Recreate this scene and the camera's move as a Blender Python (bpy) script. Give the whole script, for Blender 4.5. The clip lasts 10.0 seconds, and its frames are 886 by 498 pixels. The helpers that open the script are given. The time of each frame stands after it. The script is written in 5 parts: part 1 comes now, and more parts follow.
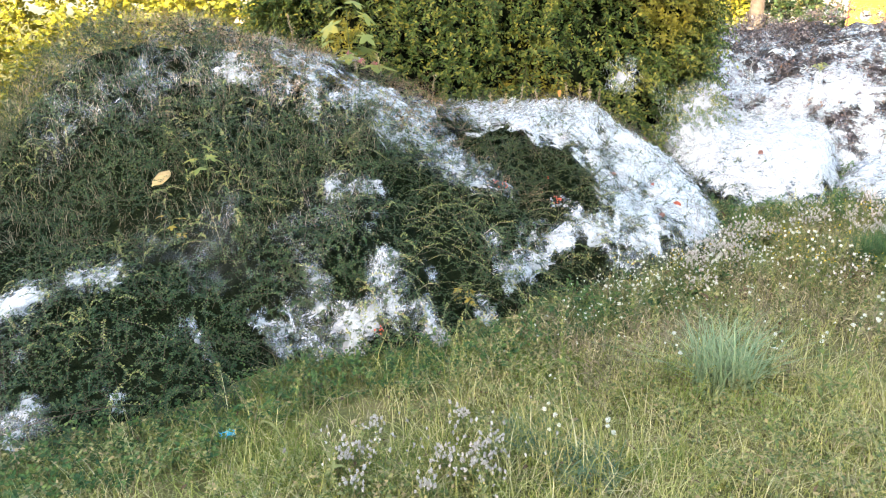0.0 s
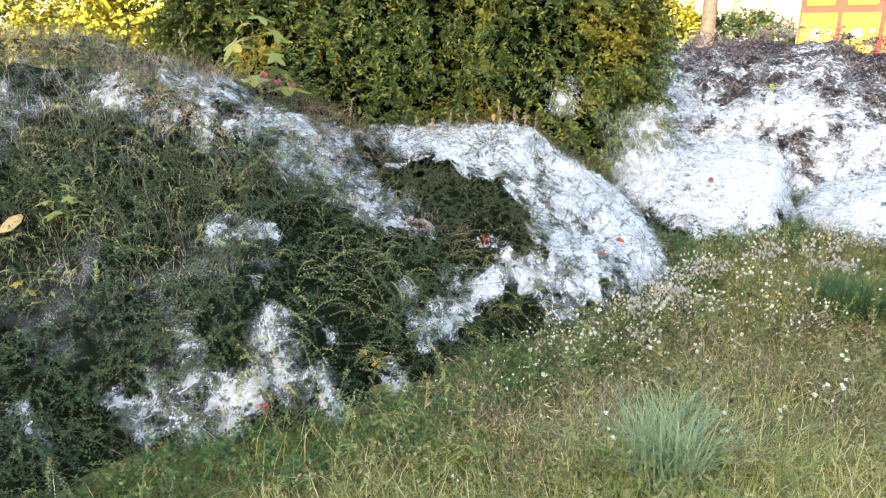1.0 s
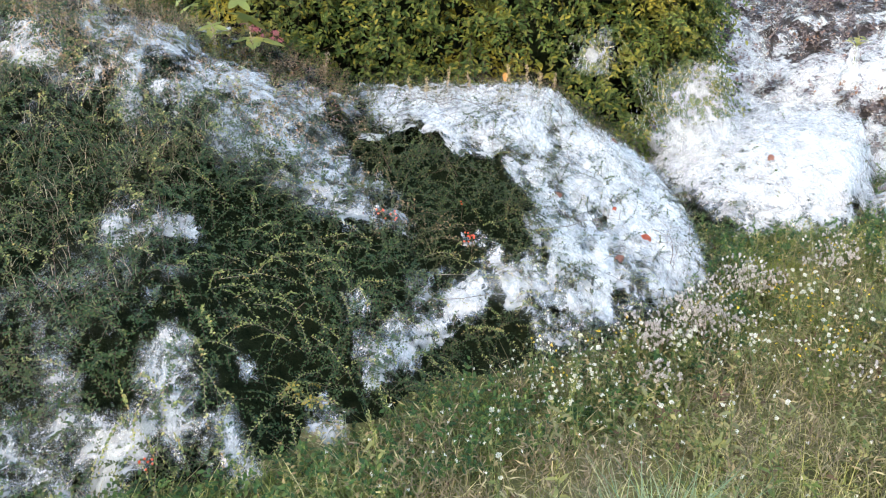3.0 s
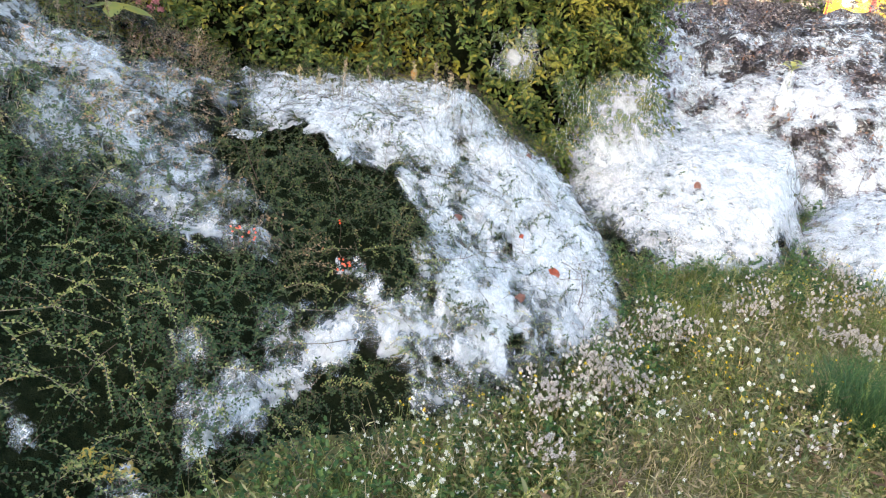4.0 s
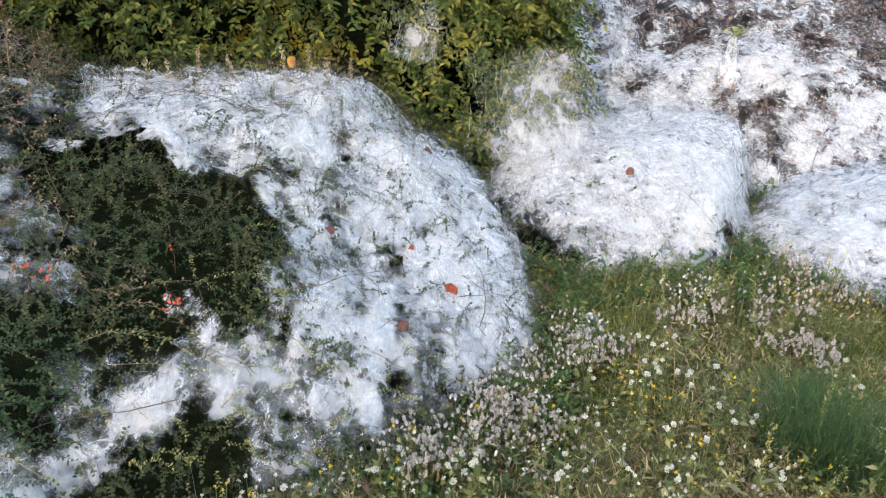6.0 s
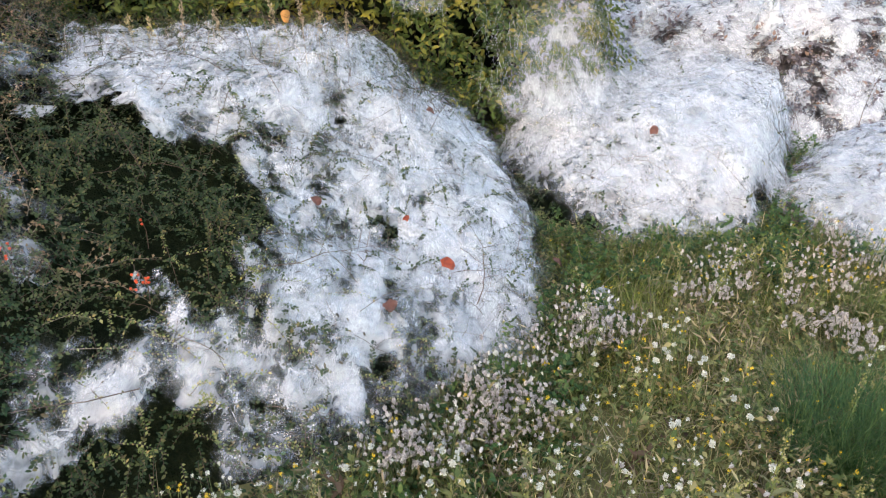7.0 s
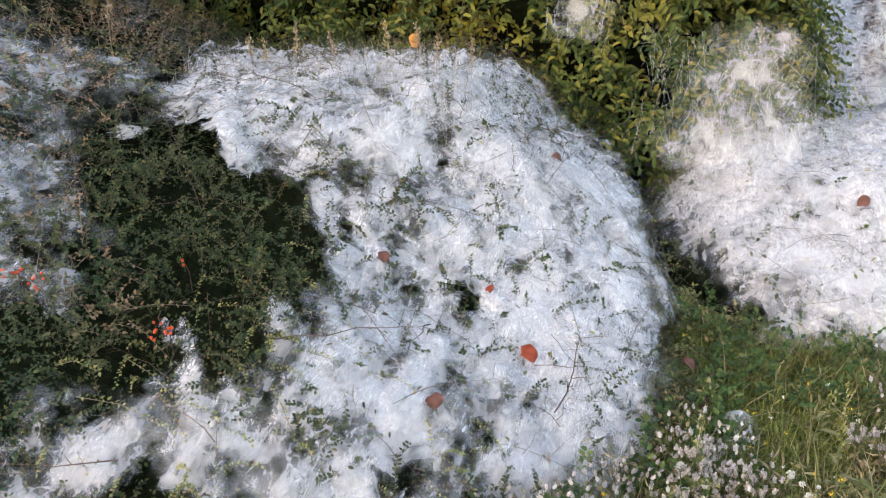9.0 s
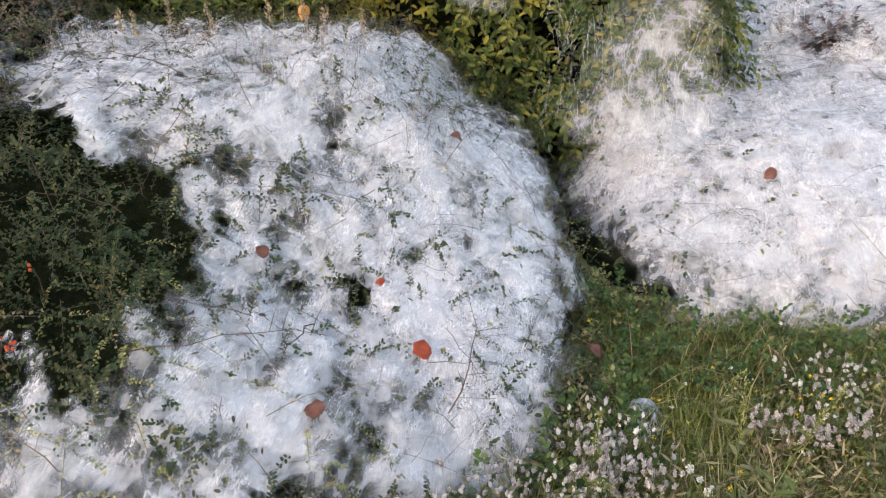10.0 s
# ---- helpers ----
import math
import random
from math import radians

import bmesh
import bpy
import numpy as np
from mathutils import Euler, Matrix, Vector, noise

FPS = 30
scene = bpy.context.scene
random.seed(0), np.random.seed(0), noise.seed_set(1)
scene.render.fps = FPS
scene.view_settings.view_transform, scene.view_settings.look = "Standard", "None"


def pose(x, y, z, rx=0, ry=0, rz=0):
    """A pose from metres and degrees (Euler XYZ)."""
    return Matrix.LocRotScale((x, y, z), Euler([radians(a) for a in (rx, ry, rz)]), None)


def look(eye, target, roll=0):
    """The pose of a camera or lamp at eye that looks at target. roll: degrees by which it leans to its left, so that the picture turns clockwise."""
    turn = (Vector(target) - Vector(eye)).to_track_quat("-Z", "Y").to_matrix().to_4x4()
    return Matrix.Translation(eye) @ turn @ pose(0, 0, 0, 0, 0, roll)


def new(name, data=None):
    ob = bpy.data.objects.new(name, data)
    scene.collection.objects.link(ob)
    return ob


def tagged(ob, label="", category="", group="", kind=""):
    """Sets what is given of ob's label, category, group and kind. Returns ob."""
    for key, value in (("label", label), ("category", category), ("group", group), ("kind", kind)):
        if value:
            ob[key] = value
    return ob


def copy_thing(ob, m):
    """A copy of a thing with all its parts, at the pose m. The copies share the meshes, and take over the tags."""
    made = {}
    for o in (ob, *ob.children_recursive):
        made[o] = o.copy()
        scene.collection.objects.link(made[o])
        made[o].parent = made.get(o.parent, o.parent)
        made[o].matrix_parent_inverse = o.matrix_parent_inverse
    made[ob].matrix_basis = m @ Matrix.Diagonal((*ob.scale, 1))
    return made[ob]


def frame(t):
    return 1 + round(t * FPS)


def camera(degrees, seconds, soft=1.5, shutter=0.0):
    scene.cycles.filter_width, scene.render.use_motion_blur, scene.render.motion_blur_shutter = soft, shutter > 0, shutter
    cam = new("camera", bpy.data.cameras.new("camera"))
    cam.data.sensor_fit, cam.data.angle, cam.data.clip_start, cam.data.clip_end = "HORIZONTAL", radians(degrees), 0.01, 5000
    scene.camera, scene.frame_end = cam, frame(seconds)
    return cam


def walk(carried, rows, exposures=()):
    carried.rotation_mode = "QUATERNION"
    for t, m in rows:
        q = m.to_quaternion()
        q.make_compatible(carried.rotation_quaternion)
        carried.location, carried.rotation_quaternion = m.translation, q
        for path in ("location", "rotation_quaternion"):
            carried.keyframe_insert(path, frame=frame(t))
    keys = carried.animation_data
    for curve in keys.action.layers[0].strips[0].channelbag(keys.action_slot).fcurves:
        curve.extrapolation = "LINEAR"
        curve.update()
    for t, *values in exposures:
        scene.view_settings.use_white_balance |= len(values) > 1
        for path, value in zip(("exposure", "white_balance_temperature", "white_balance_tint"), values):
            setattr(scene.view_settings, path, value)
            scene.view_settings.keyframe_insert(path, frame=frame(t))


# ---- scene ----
cam = camera(64.1, 10.0, soft=1.1)
# seconds, eye, target, roll
PATH = [
    (0.0, (0.045, -0.132, 1.642), (0.013, 1.760, 0.995), -0.87),
    (0.5, (0.197, 0.147, 1.614), (0.279, 2.048, 0.998), 0.69),
    (1.0, (0.319, 0.406, 1.639), (0.386, 2.310, 1.030), -0.65),
    (1.5, (0.499, 0.629, 1.653), (0.512, 2.545, 1.079), 0.38),
    (2.0, (0.624, 0.810, 1.622), (0.538, 2.705, 0.989), -0.25),
    (2.2, (0.630, 0.893, 1.617), (0.507, 2.772, 0.942), 0.04),
    (3.3, (0.750, 1.314, 1.627), (0.687, 3.164, 0.872), -0.55),
    (3.5, (0.792, 1.420, 1.618), (0.757, 3.287, 0.901), -0.20),
    (4.0, (0.901, 1.690, 1.600), (0.994, 3.531, 0.824), 5.23),
    (4.5, (0.970, 1.855, 1.587), (1.190, 3.721, 0.903), 4.84),
    (5.0, (1.022, 1.982, 1.578), (1.333, 3.834, 0.890), 2.62),
    (5.2, (1.039, 2.022, 1.575), (1.389, 3.852, 0.850), 2.65),
    (6.3, (1.363, 2.215, 1.492), (1.410, 4.022, 0.636), 1.36),
    (6.5, (1.379, 2.249, 1.498), (1.388, 4.026, 0.580), 0.67),
    (7.0, (1.448, 2.351, 1.491), (1.487, 4.129, 0.575), 0.80),
    (7.5, (1.486, 2.505, 1.468), (1.334, 4.349, 0.709), 1.74),
    (8.0, (1.506, 2.601, 1.459), (1.165, 4.378, 0.607), -1.05),
    (8.5, (1.633, 2.702, 1.434), (1.047, 4.437, 0.630), -0.72),
    (9.0, (1.772, 2.835, 1.444), (1.218, 4.549, 0.576), -0.95),
    (9.5, (1.849, 2.896, 1.422), (1.369, 4.610, 0.509), -0.79),
    (10.0, (1.872, 3.009, 1.413), (1.478, 4.734, 0.481), -0.71),
]
walk(cam, [(t, look(eye, target, roll)) for t, eye, target, roll in PATH], [(0.0, 3.12, 7000, 8), (1.0, 2.95, 7000, 8), (3.5, 2.87, 7000, 9), (6.5, 2.51, 7250, 13), (8.5, 2.49, 7500, 16), (10.0, 2.36, 7750, 18)])

# ---- world and sun ----
SUN_TO = Vector((0.42, 0.86, -0.24)).normalized()      # the way the sunlight goes
sun_at = -SUN_TO
world = bpy.data.worlds.new("sky")
scene.world = world
world.use_nodes = True
wn = world.node_tree.nodes
sky = wn.new("ShaderNodeTexSky")
sky.sky_type, sky.sun_disc = "NISHITA", False
sky.sun_elevation = math.asin(sun_at.z)
sky.sun_rotation = math.atan2(sun_at.x, sun_at.y)
sky.dust_density = 2.0
world.node_tree.links.new(sky.outputs[0], wn["Background"].inputs[0])
wn["Background"].inputs[1].default_value = 0.15
sun = new("sun", bpy.data.lights.new("sun", "SUN"))
sun.data.energy, sun.data.angle, sun.data.color = 4.0, radians(0.6), (1.0, 0.86, 0.66)
sun.matrix_world = look((0, 0, 20), Vector((0, 0, 20)) + SUN_TO)

# ---- number helpers ----
rng = np.random.default_rng(7)


def hash2(i, j, seed):
    h = np.sin(i * 127.1 + j * 311.7 + seed * 74.7) * 43758.5453
    return h - np.floor(h)


def vnoise(x, y, size, seed=0):
    """Smooth value noise, 0 to 1, with cells of that size."""
    x, y = np.asarray(x, float) / size, np.asarray(y, float) / size
    i, j = np.floor(x), np.floor(y)
    u, v = x - i, y - j
    u, v = u * u * (3 - 2 * u), v * v * (3 - 2 * v)
    a = hash2(i, j, seed) * (1 - u) + hash2(i + 1, j, seed) * u
    b = hash2(i, j + 1, seed) * (1 - u) + hash2(i + 1, j + 1, seed) * u
    return a * (1 - v) + b * v


def fbm(x, y, size, seed=0, octaves=3):
    total, weight, amp = 0.0, 0.0, 1.0
    for k in range(octaves):
        total = total + amp * vnoise(x, y, size / 2**k, seed + 13 * k)
        weight, amp = weight + amp, amp * 0.55
    return total / weight


def poles(x, y, cell, seed):
    """The nearest of the scattered points that hold the silk up: its distance and place."""
    i, j = np.floor(x / cell), np.floor(y / cell)
    near, px, py = np.full(np.shape(x), 9.0), np.zeros_like(x), np.zeros_like(y)
    for di in (-1, 0, 1):
        for dj in (-1, 0, 1):
            qx, qy = (i + di + hash2(i + di, j + dj, seed)) * cell, (j + dj + hash2(i + di, j + dj, seed + 5)) * cell
            d = np.hypot(x - qx, y - qy)
            px, py, near = np.where(d < near, qx, px), np.where(d < near, qy, py), np.minimum(d, near)
    return near, px, py


def unit(v):
    return v / np.maximum(np.linalg.norm(v, axis=-1, keepdims=True), 1e-9)


def mesh_of(name, verts, faces, smooth=False):
    """A mesh from arrays; all faces have the same number of corners."""
    me = bpy.data.meshes.new(name)
    verts, faces = np.asarray(verts, np.float32), np.asarray(faces, np.int32)
    count, k = faces.shape
    me.vertices.add(len(verts))
    me.vertices.foreach_set("co", verts.ravel())
    me.loops.add(count * k)
    me.loops.foreach_set("vertex_index", faces.ravel())
    me.polygons.add(count)
    me.polygons.foreach_set("loop_start", np.arange(0, count * k, k, dtype=np.int32))
    if smooth:
        me.polygons.foreach_set("use_smooth", np.ones(count, bool))
    me.update(calc_edges=True)
    return me


def scatter(shape, corners, origin, ax, ay, az, size):
    """Copies of a small shape (k, 3) with triangles, at origins with three axes; size is (n,) or (n, 3)."""
    n, k = len(origin), len(shape)
    size = np.broadcast_to(np.asarray(size, float).reshape(n, -1), (n, 3))
    local = shape[None] * size[:, None]
    v = origin[:, None] + local[..., :1] * ax[:, None] + local[..., 1:2] * ay[:, None] + local[..., 2:] * az[:, None]
    f = (np.arange(n) * k)[:, None, None] + corners[None]
    return v.reshape(-1, 3), f.reshape(-1, corners.shape[1])


def put(name, mesh, material, parent=None, label="", kind=""):
    ob = new(name, mesh)
    if material and not mesh.materials:
        mesh.materials.append(material)
    ob.parent = parent
    return tagged(ob, label, kind=kind)


def part(name, bm, material, parent, label=""):
    """Links a bmesh as one mesh object under a thing or a part."""
    me = bpy.data.meshes.new(name)
    bm.to_mesh(me)
    bm.free()
    return put(name, me, material, parent, label)


def thing(name, label, category, place=(0, 0, 0), turn=0.0, group=""):
    ob = new(name)
    ob.matrix_basis = pose(*place, 0, 0, turn)
    return tagged(ob, label, category, group)


def box_bm(sx, sy, sz, at=(0, 0, 0), bevel=0.0):
    bm = bmesh.new()
    bmesh.ops.create_cube(bm, size=1.0, matrix=Matrix.Translation(at) @ Matrix.Diagonal((sx, sy, sz, 1)))
    if bevel:
        bmesh.ops.bevel(bm, geom=bm.edges[:], offset=bevel, segments=2, affect="EDGES")
    return bm


def tube(points, radii, sides=5):
    """Vertices and triangles of a tapered tube along points."""
    pts = np.asarray(points, float)
    way = unit(np.gradient(pts, axis=0))
    side = unit(np.cross(way, (0.31, 0.2, 0.93)))
    up = np.cross(side, way)
    ang = np.arange(sides) / sides * 2 * np.pi
    ring = pts[:, None] + np.asarray(radii)[:, None, None] * (np.cos(ang)[None, :, None] * side[:, None] + np.sin(ang)[None, :, None] * up[:, None])
    n = len(pts)
    f = []
    for i in range(n - 1):
        for j in range(sides):
            a, b = i * sides + j, i * sides + (j + 1) % sides
            f += [(a, b, b + sides), (a, b + sides, a + sides)]
    return ring.reshape(-1, 3), np.array(f)


def joined(pieces):
    vs, fs, k = [], [], 0
    for v, f in pieces:
        vs.append(v)
        fs.append(f + k)
        k += len(v)
    return np.concatenate(vs), np.concatenate(fs)


# ---- the lie of the land ----
# shrubs as domes: centre x, y, half lengths, turn, height, fullness
DOMES = {
    "west": (-1.525, 5.226, 2.85, 2.16, -0.694, 1.25, 0.9),
    "middle": (0.227, 5.42, 1.981, 2.168, -0.204, 0.86, 0.9),
    "east": (2.6, 6.38, 0.95, 1.5, -0.06, 0.46, 0.5),
    "corner": (4.05, 5.3, 1.2, 0.85, 0.5, 0.34, 0.7),
    "bank": (4.2, 9.45, 4.2, 3.65, 0.05, 1.27, 0.8),
}


def soil(x, y):
    return 0.04 + 0.036 * np.clip(x, -3, 6) + 0.007 * np.clip(y, -5, 12)


# swellings and dips on them: x, y, reach, height
SWELL = {
    "west": [(-1.55, 4.85, 0.7, 0.3), (-2.5, 4.45, 0.75, 0.5), (-0.4, 3.25, 0.5, 0.14), (-1.3, 3.2, 0.5, 0.1), (0.1, 3.35, 0.18, -0.15)],
    "middle": [(0.72, 4.95, 0.4, 0.12), (1.18, 4.43, 0.32, -0.09), (0.52, 3.98, 0.22, -0.1), (0.28, 4.5, 0.25, 0.1)],
}


def rise(key, x, y):
    cx, cy, rx, ry, a, h, full = DOMES[key]
    x, y = x + 0.14 * (fbm(x, y, 0.3, 51) - 0.5), y + 0.14 * (fbm(x, y, 0.3, 52) - 0.5)
    u = (x - cx) * np.cos(a) + (y - cy) * np.sin(a)
    v = -(x - cx) * np.sin(a) + (y - cy) * np.cos(a)
    lump = 1 + 0.16 * (fbm(x, y, 0.55, 5) - 0.5) * 2
    blunt = 4 if key == "east" else 2
    body = np.maximum(0, 1 - np.abs(u / rx) ** blunt - (v / ry) ** 2)
    if key == "east":  # cut off slantwise where the sheet of silk ends
        body = body * np.clip((0.1 - 0.894 * (x - 2.85) + 0.447 * (y - 4.95)) / 0.22, 0, 1)
    high = h * (1 - (1 - body) ** 1.7 if key == "east" else body**full) * lump
    if key == "west":  # a lower lobe in front
        p, q = 0.878 * (x + 2.2) - 0.479 * (y - 3.5), 0.479 * (x + 2.2) + 0.878 * (y - 3.5)
        lobe = np.maximum(0, 1 - (p / 1.75) ** 2 - (q / 1.3) ** 2)
        high, body = np.maximum(high, 0.55 * lobe**0.85 * lump), np.maximum(body, lobe)
    for px, py, r, up in SWELL.get(key, ()):
        high = high + up * np.exp(-((x - px) ** 2 + (y - py) ** 2) / r**2) * np.minimum(body * 6, 1)
    if key == "middle":  # falls off steeply into the gully beside the next shrub
        rim = np.interp(y, (3.9, 4.2, 4.6, 4.93, 5.34, 5.58, 6.0), (1.62, 1.76, 1.88, 1.86, 1.77, 1.67, 1.5))
        high = high * (0.25 + 0.75 * np.clip((rim + 0.1 - x) / 0.1, 0, 1))
    return np.maximum(high, 0)


def surf(x, y):
    return soil(x, y) + np.max([rise(k, x, y) for k in DOMES], axis=0)


def normals(x, y, e=0.04):
    gx, gy = (surf(x + e, y) - surf(x - e, y)) / (2 * e), (surf(x, y + e) - surf(x, y - e)) / (2 * e)
    return unit(np.stack([-gx, -gy, np.ones_like(gx)], -1))


# silk: x, y, reach of each patch on the bushes
SILK_BAND = [
    (0.25, 4.95, 0.13), (0.46, 4.93, 0.13), (0.68, 4.97, 0.14), (0.92, 5.0, 0.16), (1.14, 5.16, 0.2), (1.25, 4.98, 0.18), (0.3, 5.2, 0.2),
    (0.62, 5.3, 0.22), (0.95, 5.32, 0.22), (1.2, 5.45, 0.2), (0.61, 4.72, 0.09), (0.77, 4.74, 0.1), (0.93, 4.77, 0.1), (1.04, 4.78, 0.1), (0.68, 4.57, 0.045),
    (0.9, 4.48, 0.06), (1.05, 4.64, 0.07),
]
SILK_SLOPE = [
    (1.36, 4.72, 0.2), (1.16, 4.52, 0.13), (1.56, 4.76, 0.2), (1.23, 4.3, 0.18), (1.45, 4.4, 0.22), (1.68, 4.5, 0.2), (1.45, 5.2, 0.2),
    (1.1, 4.05, 0.15), (1.3, 4.05, 0.22), (1.58, 4.2, 0.19), (0.98, 3.85, 0.13), (1.1, 3.77, 0.13), (0.82, 3.8, 0.14),
    (1.74, 4.85, 0.11), (1.7, 5.05, 0.13), (1.62, 5.25, 0.13), (1.52, 5.45, 0.12), (1.76, 4.65, 0.11), (1.68, 4.35, 0.11), (1.4, 4.9, 0.15), (1.5, 4.15, 0.13),
    (1.0, 4.4, 0.06), (1.0, 4.24, 0.08), (1.1, 4.42, 0.08), (1.0, 4.53, 0.06), (0.92, 4.1, 0.06), (0.72, 3.98, 0.06), (0.44, 3.84, 0.08), (0.5, 3.78, 0.08), (0.46, 3.6, 0.06),
    (0.65, 3.76, 0.13), (0.54, 3.72, 0.11), (0.92, 3.68, 0.09), (0.69, 4.08, 0.04), (0.43, 3.87, 0.07), (0.67, 3.93, 0.05),
]
SILK_WEST = [
    (-0.55, 4.38, 0.11), (-0.35, 4.14, 0.1), (-0.16, 4.26, 0.11), (0.01, 4.21, 0.11), (0.15, 4.0, 0.1), (0.28, 4.3, 0.09), (-0.26, 4.48, 0.13),
    (-0.85, 4.22, 0.09), (-0.41, 3.59, 0.06), (-0.45, 4.6, 0.13), (-0.19, 4.68, 0.13), (0.02, 4.4, 0.1), (-0.02, 4.04, 0.08), (0.33, 4.04, 0.07),
    (0.1, 4.85, 0.13), (0.37, 3.48, 0.08), (0.33, 3.38, 0.05), (0.2, 3.28, 0.04), (-0.04, 3.22, 0.04), (-0.44, 2.93, 0.09), (-0.3, 3.01, 0.1),
    (-0.65, 2.95, 0.09), (-0.75, 2.88, 0.06), (-0.25, 3.12, 0.07), (-0.02, 2.96, 0.06), (-0.1, 2.88, 0.05), (0.2, 3.17, 0.05), (-1.93, 2.8, 0.13), (-1.67, 2.98, 0.11),
    (-1.29, 2.43, 0.06), (-1.63, 2.27, 0.08), (-1.12, 2.7, 0.07), (-0.51, 3.58, 0.06), (-1.2, 4.3, 0.12), (-0.85, 4.6, 0.13), (-2.3, 2.9, 0.1),
]
BARE_MIDDLE = [
    (1.12, 4.36, 0.045), (1.06, 4.43, 0.035), (1.21, 4.5, 0.025), (1.0, 4.14, 0.03), (0.92, 3.92, 0.03), (1.36, 3.98, 0.025), (1.21, 4.24, 0.025), (1.52, 4.14, 0.025), (1.3, 4.44, 0.025),
    (0.4, 4.47, 0.15), (0.6, 4.27, 0.17), (0.79, 4.48, 0.055), (0.75, 4.18, 0.12), (0.47, 4.08, 0.13), (1.0, 4.47, 0.03),
    (0.96, 3.93, 0.045), (1.39, 4.67, 0.03), (1.14, 4.58, 0.045), (0.78, 3.62, 0.035), (1.27, 4.48, 0.025), (0.55, 3.84, 0.04), (1.25, 3.92, 0.02),
]


def patches(rows, x, y):
    wx, wy = x + 0.36 * (fbm(x, y, 0.22, 21, 4) - 0.5), y + 0.36 * (fbm(x, y, 0.22, 22, 4) - 0.5)
    best = np.zeros_like(x)
    for px, py, r in rows:
        best = np.maximum(best, np.clip((1.75 - np.hypot(wx - px, wy - py) / r) / 1.4, 0, 1))
    return best


def cover(key, x, y):
    """How thick the silk lies, 0 to 1."""
    if key == "middle":
        return np.clip(np.maximum(patches(SILK_BAND, x, y), patches(SILK_SLOPE, x, y)) + 0.25 * patches(SILK_WEST, x, y) - 0.74 * patches(BARE_MIDDLE, x, y) - 0.12 * np.clip((4.0 - y) * 3, 0, 1) * np.clip((1.0 - x) * 3, 0, 1), 0, 1) * (0.7 + 0.3 * np.clip(rise(key, x, y) / 0.2, 0, 1)) * (1.1 - 0.09 * np.clip((4.6 - y) * 3, 0, 1) - (0.16 + 0.44 * np.clip((4.8 - y) * 1.6, 0, 1)) * np.clip((fbm(x, y, 0.17, 131, 3) - 0.4) * 4, 0, 1))
    if key == "west":
        ridge = np.clip((y - 4.0) * 2, 0, 1)
        return (0.5 + 0.05 * ridge) * patches(SILK_WEST, x, y) + 0.18 * np.clip((fbm(x, y, 0.45, 3) - 0.5) * 4, 0, 1) + 0.07 * ridge * np.clip(0.5 + 2.5 * (fbm(x, y, 0.3, 97) - 0.4), 0, 1)
    if key == "east":
        return np.clip(2.4 * rise(key, x, y) / 0.46 - 0.1 - 0.35 * np.clip((fbm(x, y, 0.3, 133, 3) - 0.52) * 5, 0, 1) - 0.5 * np.clip((2.12 - x) * 4, 0, 1) * np.clip((5.8 - y) * 2, 0, 1), 0, 0.85)
    if key == "corner":
        return np.clip(2.6 * rise(key, x, y) / 0.5 - 0.1 - 0.5 * np.clip((fbm(x, y, 0.4, 134, 3) - 0.5) * 5, 0, 1), 0, 0.85)
    high = np.clip((y - 6.7 + 0.35 * (x - 3.5).clip(-1, 3)) / 1.7, 0, 1)
    return np.clip(0.84 - 0.7 * high + 0.7 * (fbm(x, y, 0.35, 9) - 0.5) - 0.75 * np.clip((fbm(x, y, 0.12, 135, 2) - 0.56) * 6, 0, 1), 0, 1)


# ---- materials ----
def material(name, rough=0.6, gloss=0.5):
    m = bpy.data.materials.new(name)
    m.use_nodes = True
    b = m.node_tree.nodes["Principled BSDF"]
    b.inputs["Roughness"].default_value = rough
    b.inputs["Specular IOR Level"].default_value = gloss
    return m, m.node_tree, b


def node(tree, kind, **values):
    n = tree.nodes.new(kind)
    for key, value in values.items():
        n.inputs[key.replace("_", " ")].default_value = value
    return n


def ramp(tree, source, stops):
    n = tree.nodes.new("ShaderNodeValToRGB")
    while len(n.color_ramp.elements) < len(stops):
        n.color_ramp.elements.new(0.5)
    for e, (at, colour) in zip(n.color_ramp.elements, stops):
        e.position, e.color = at, (*colour, 1)
    tree.links.new(source, n.inputs[0])
    return n


def place_of(tree):
    return tree.nodes.new("ShaderNodeNewGeometry").outputs["Position"]


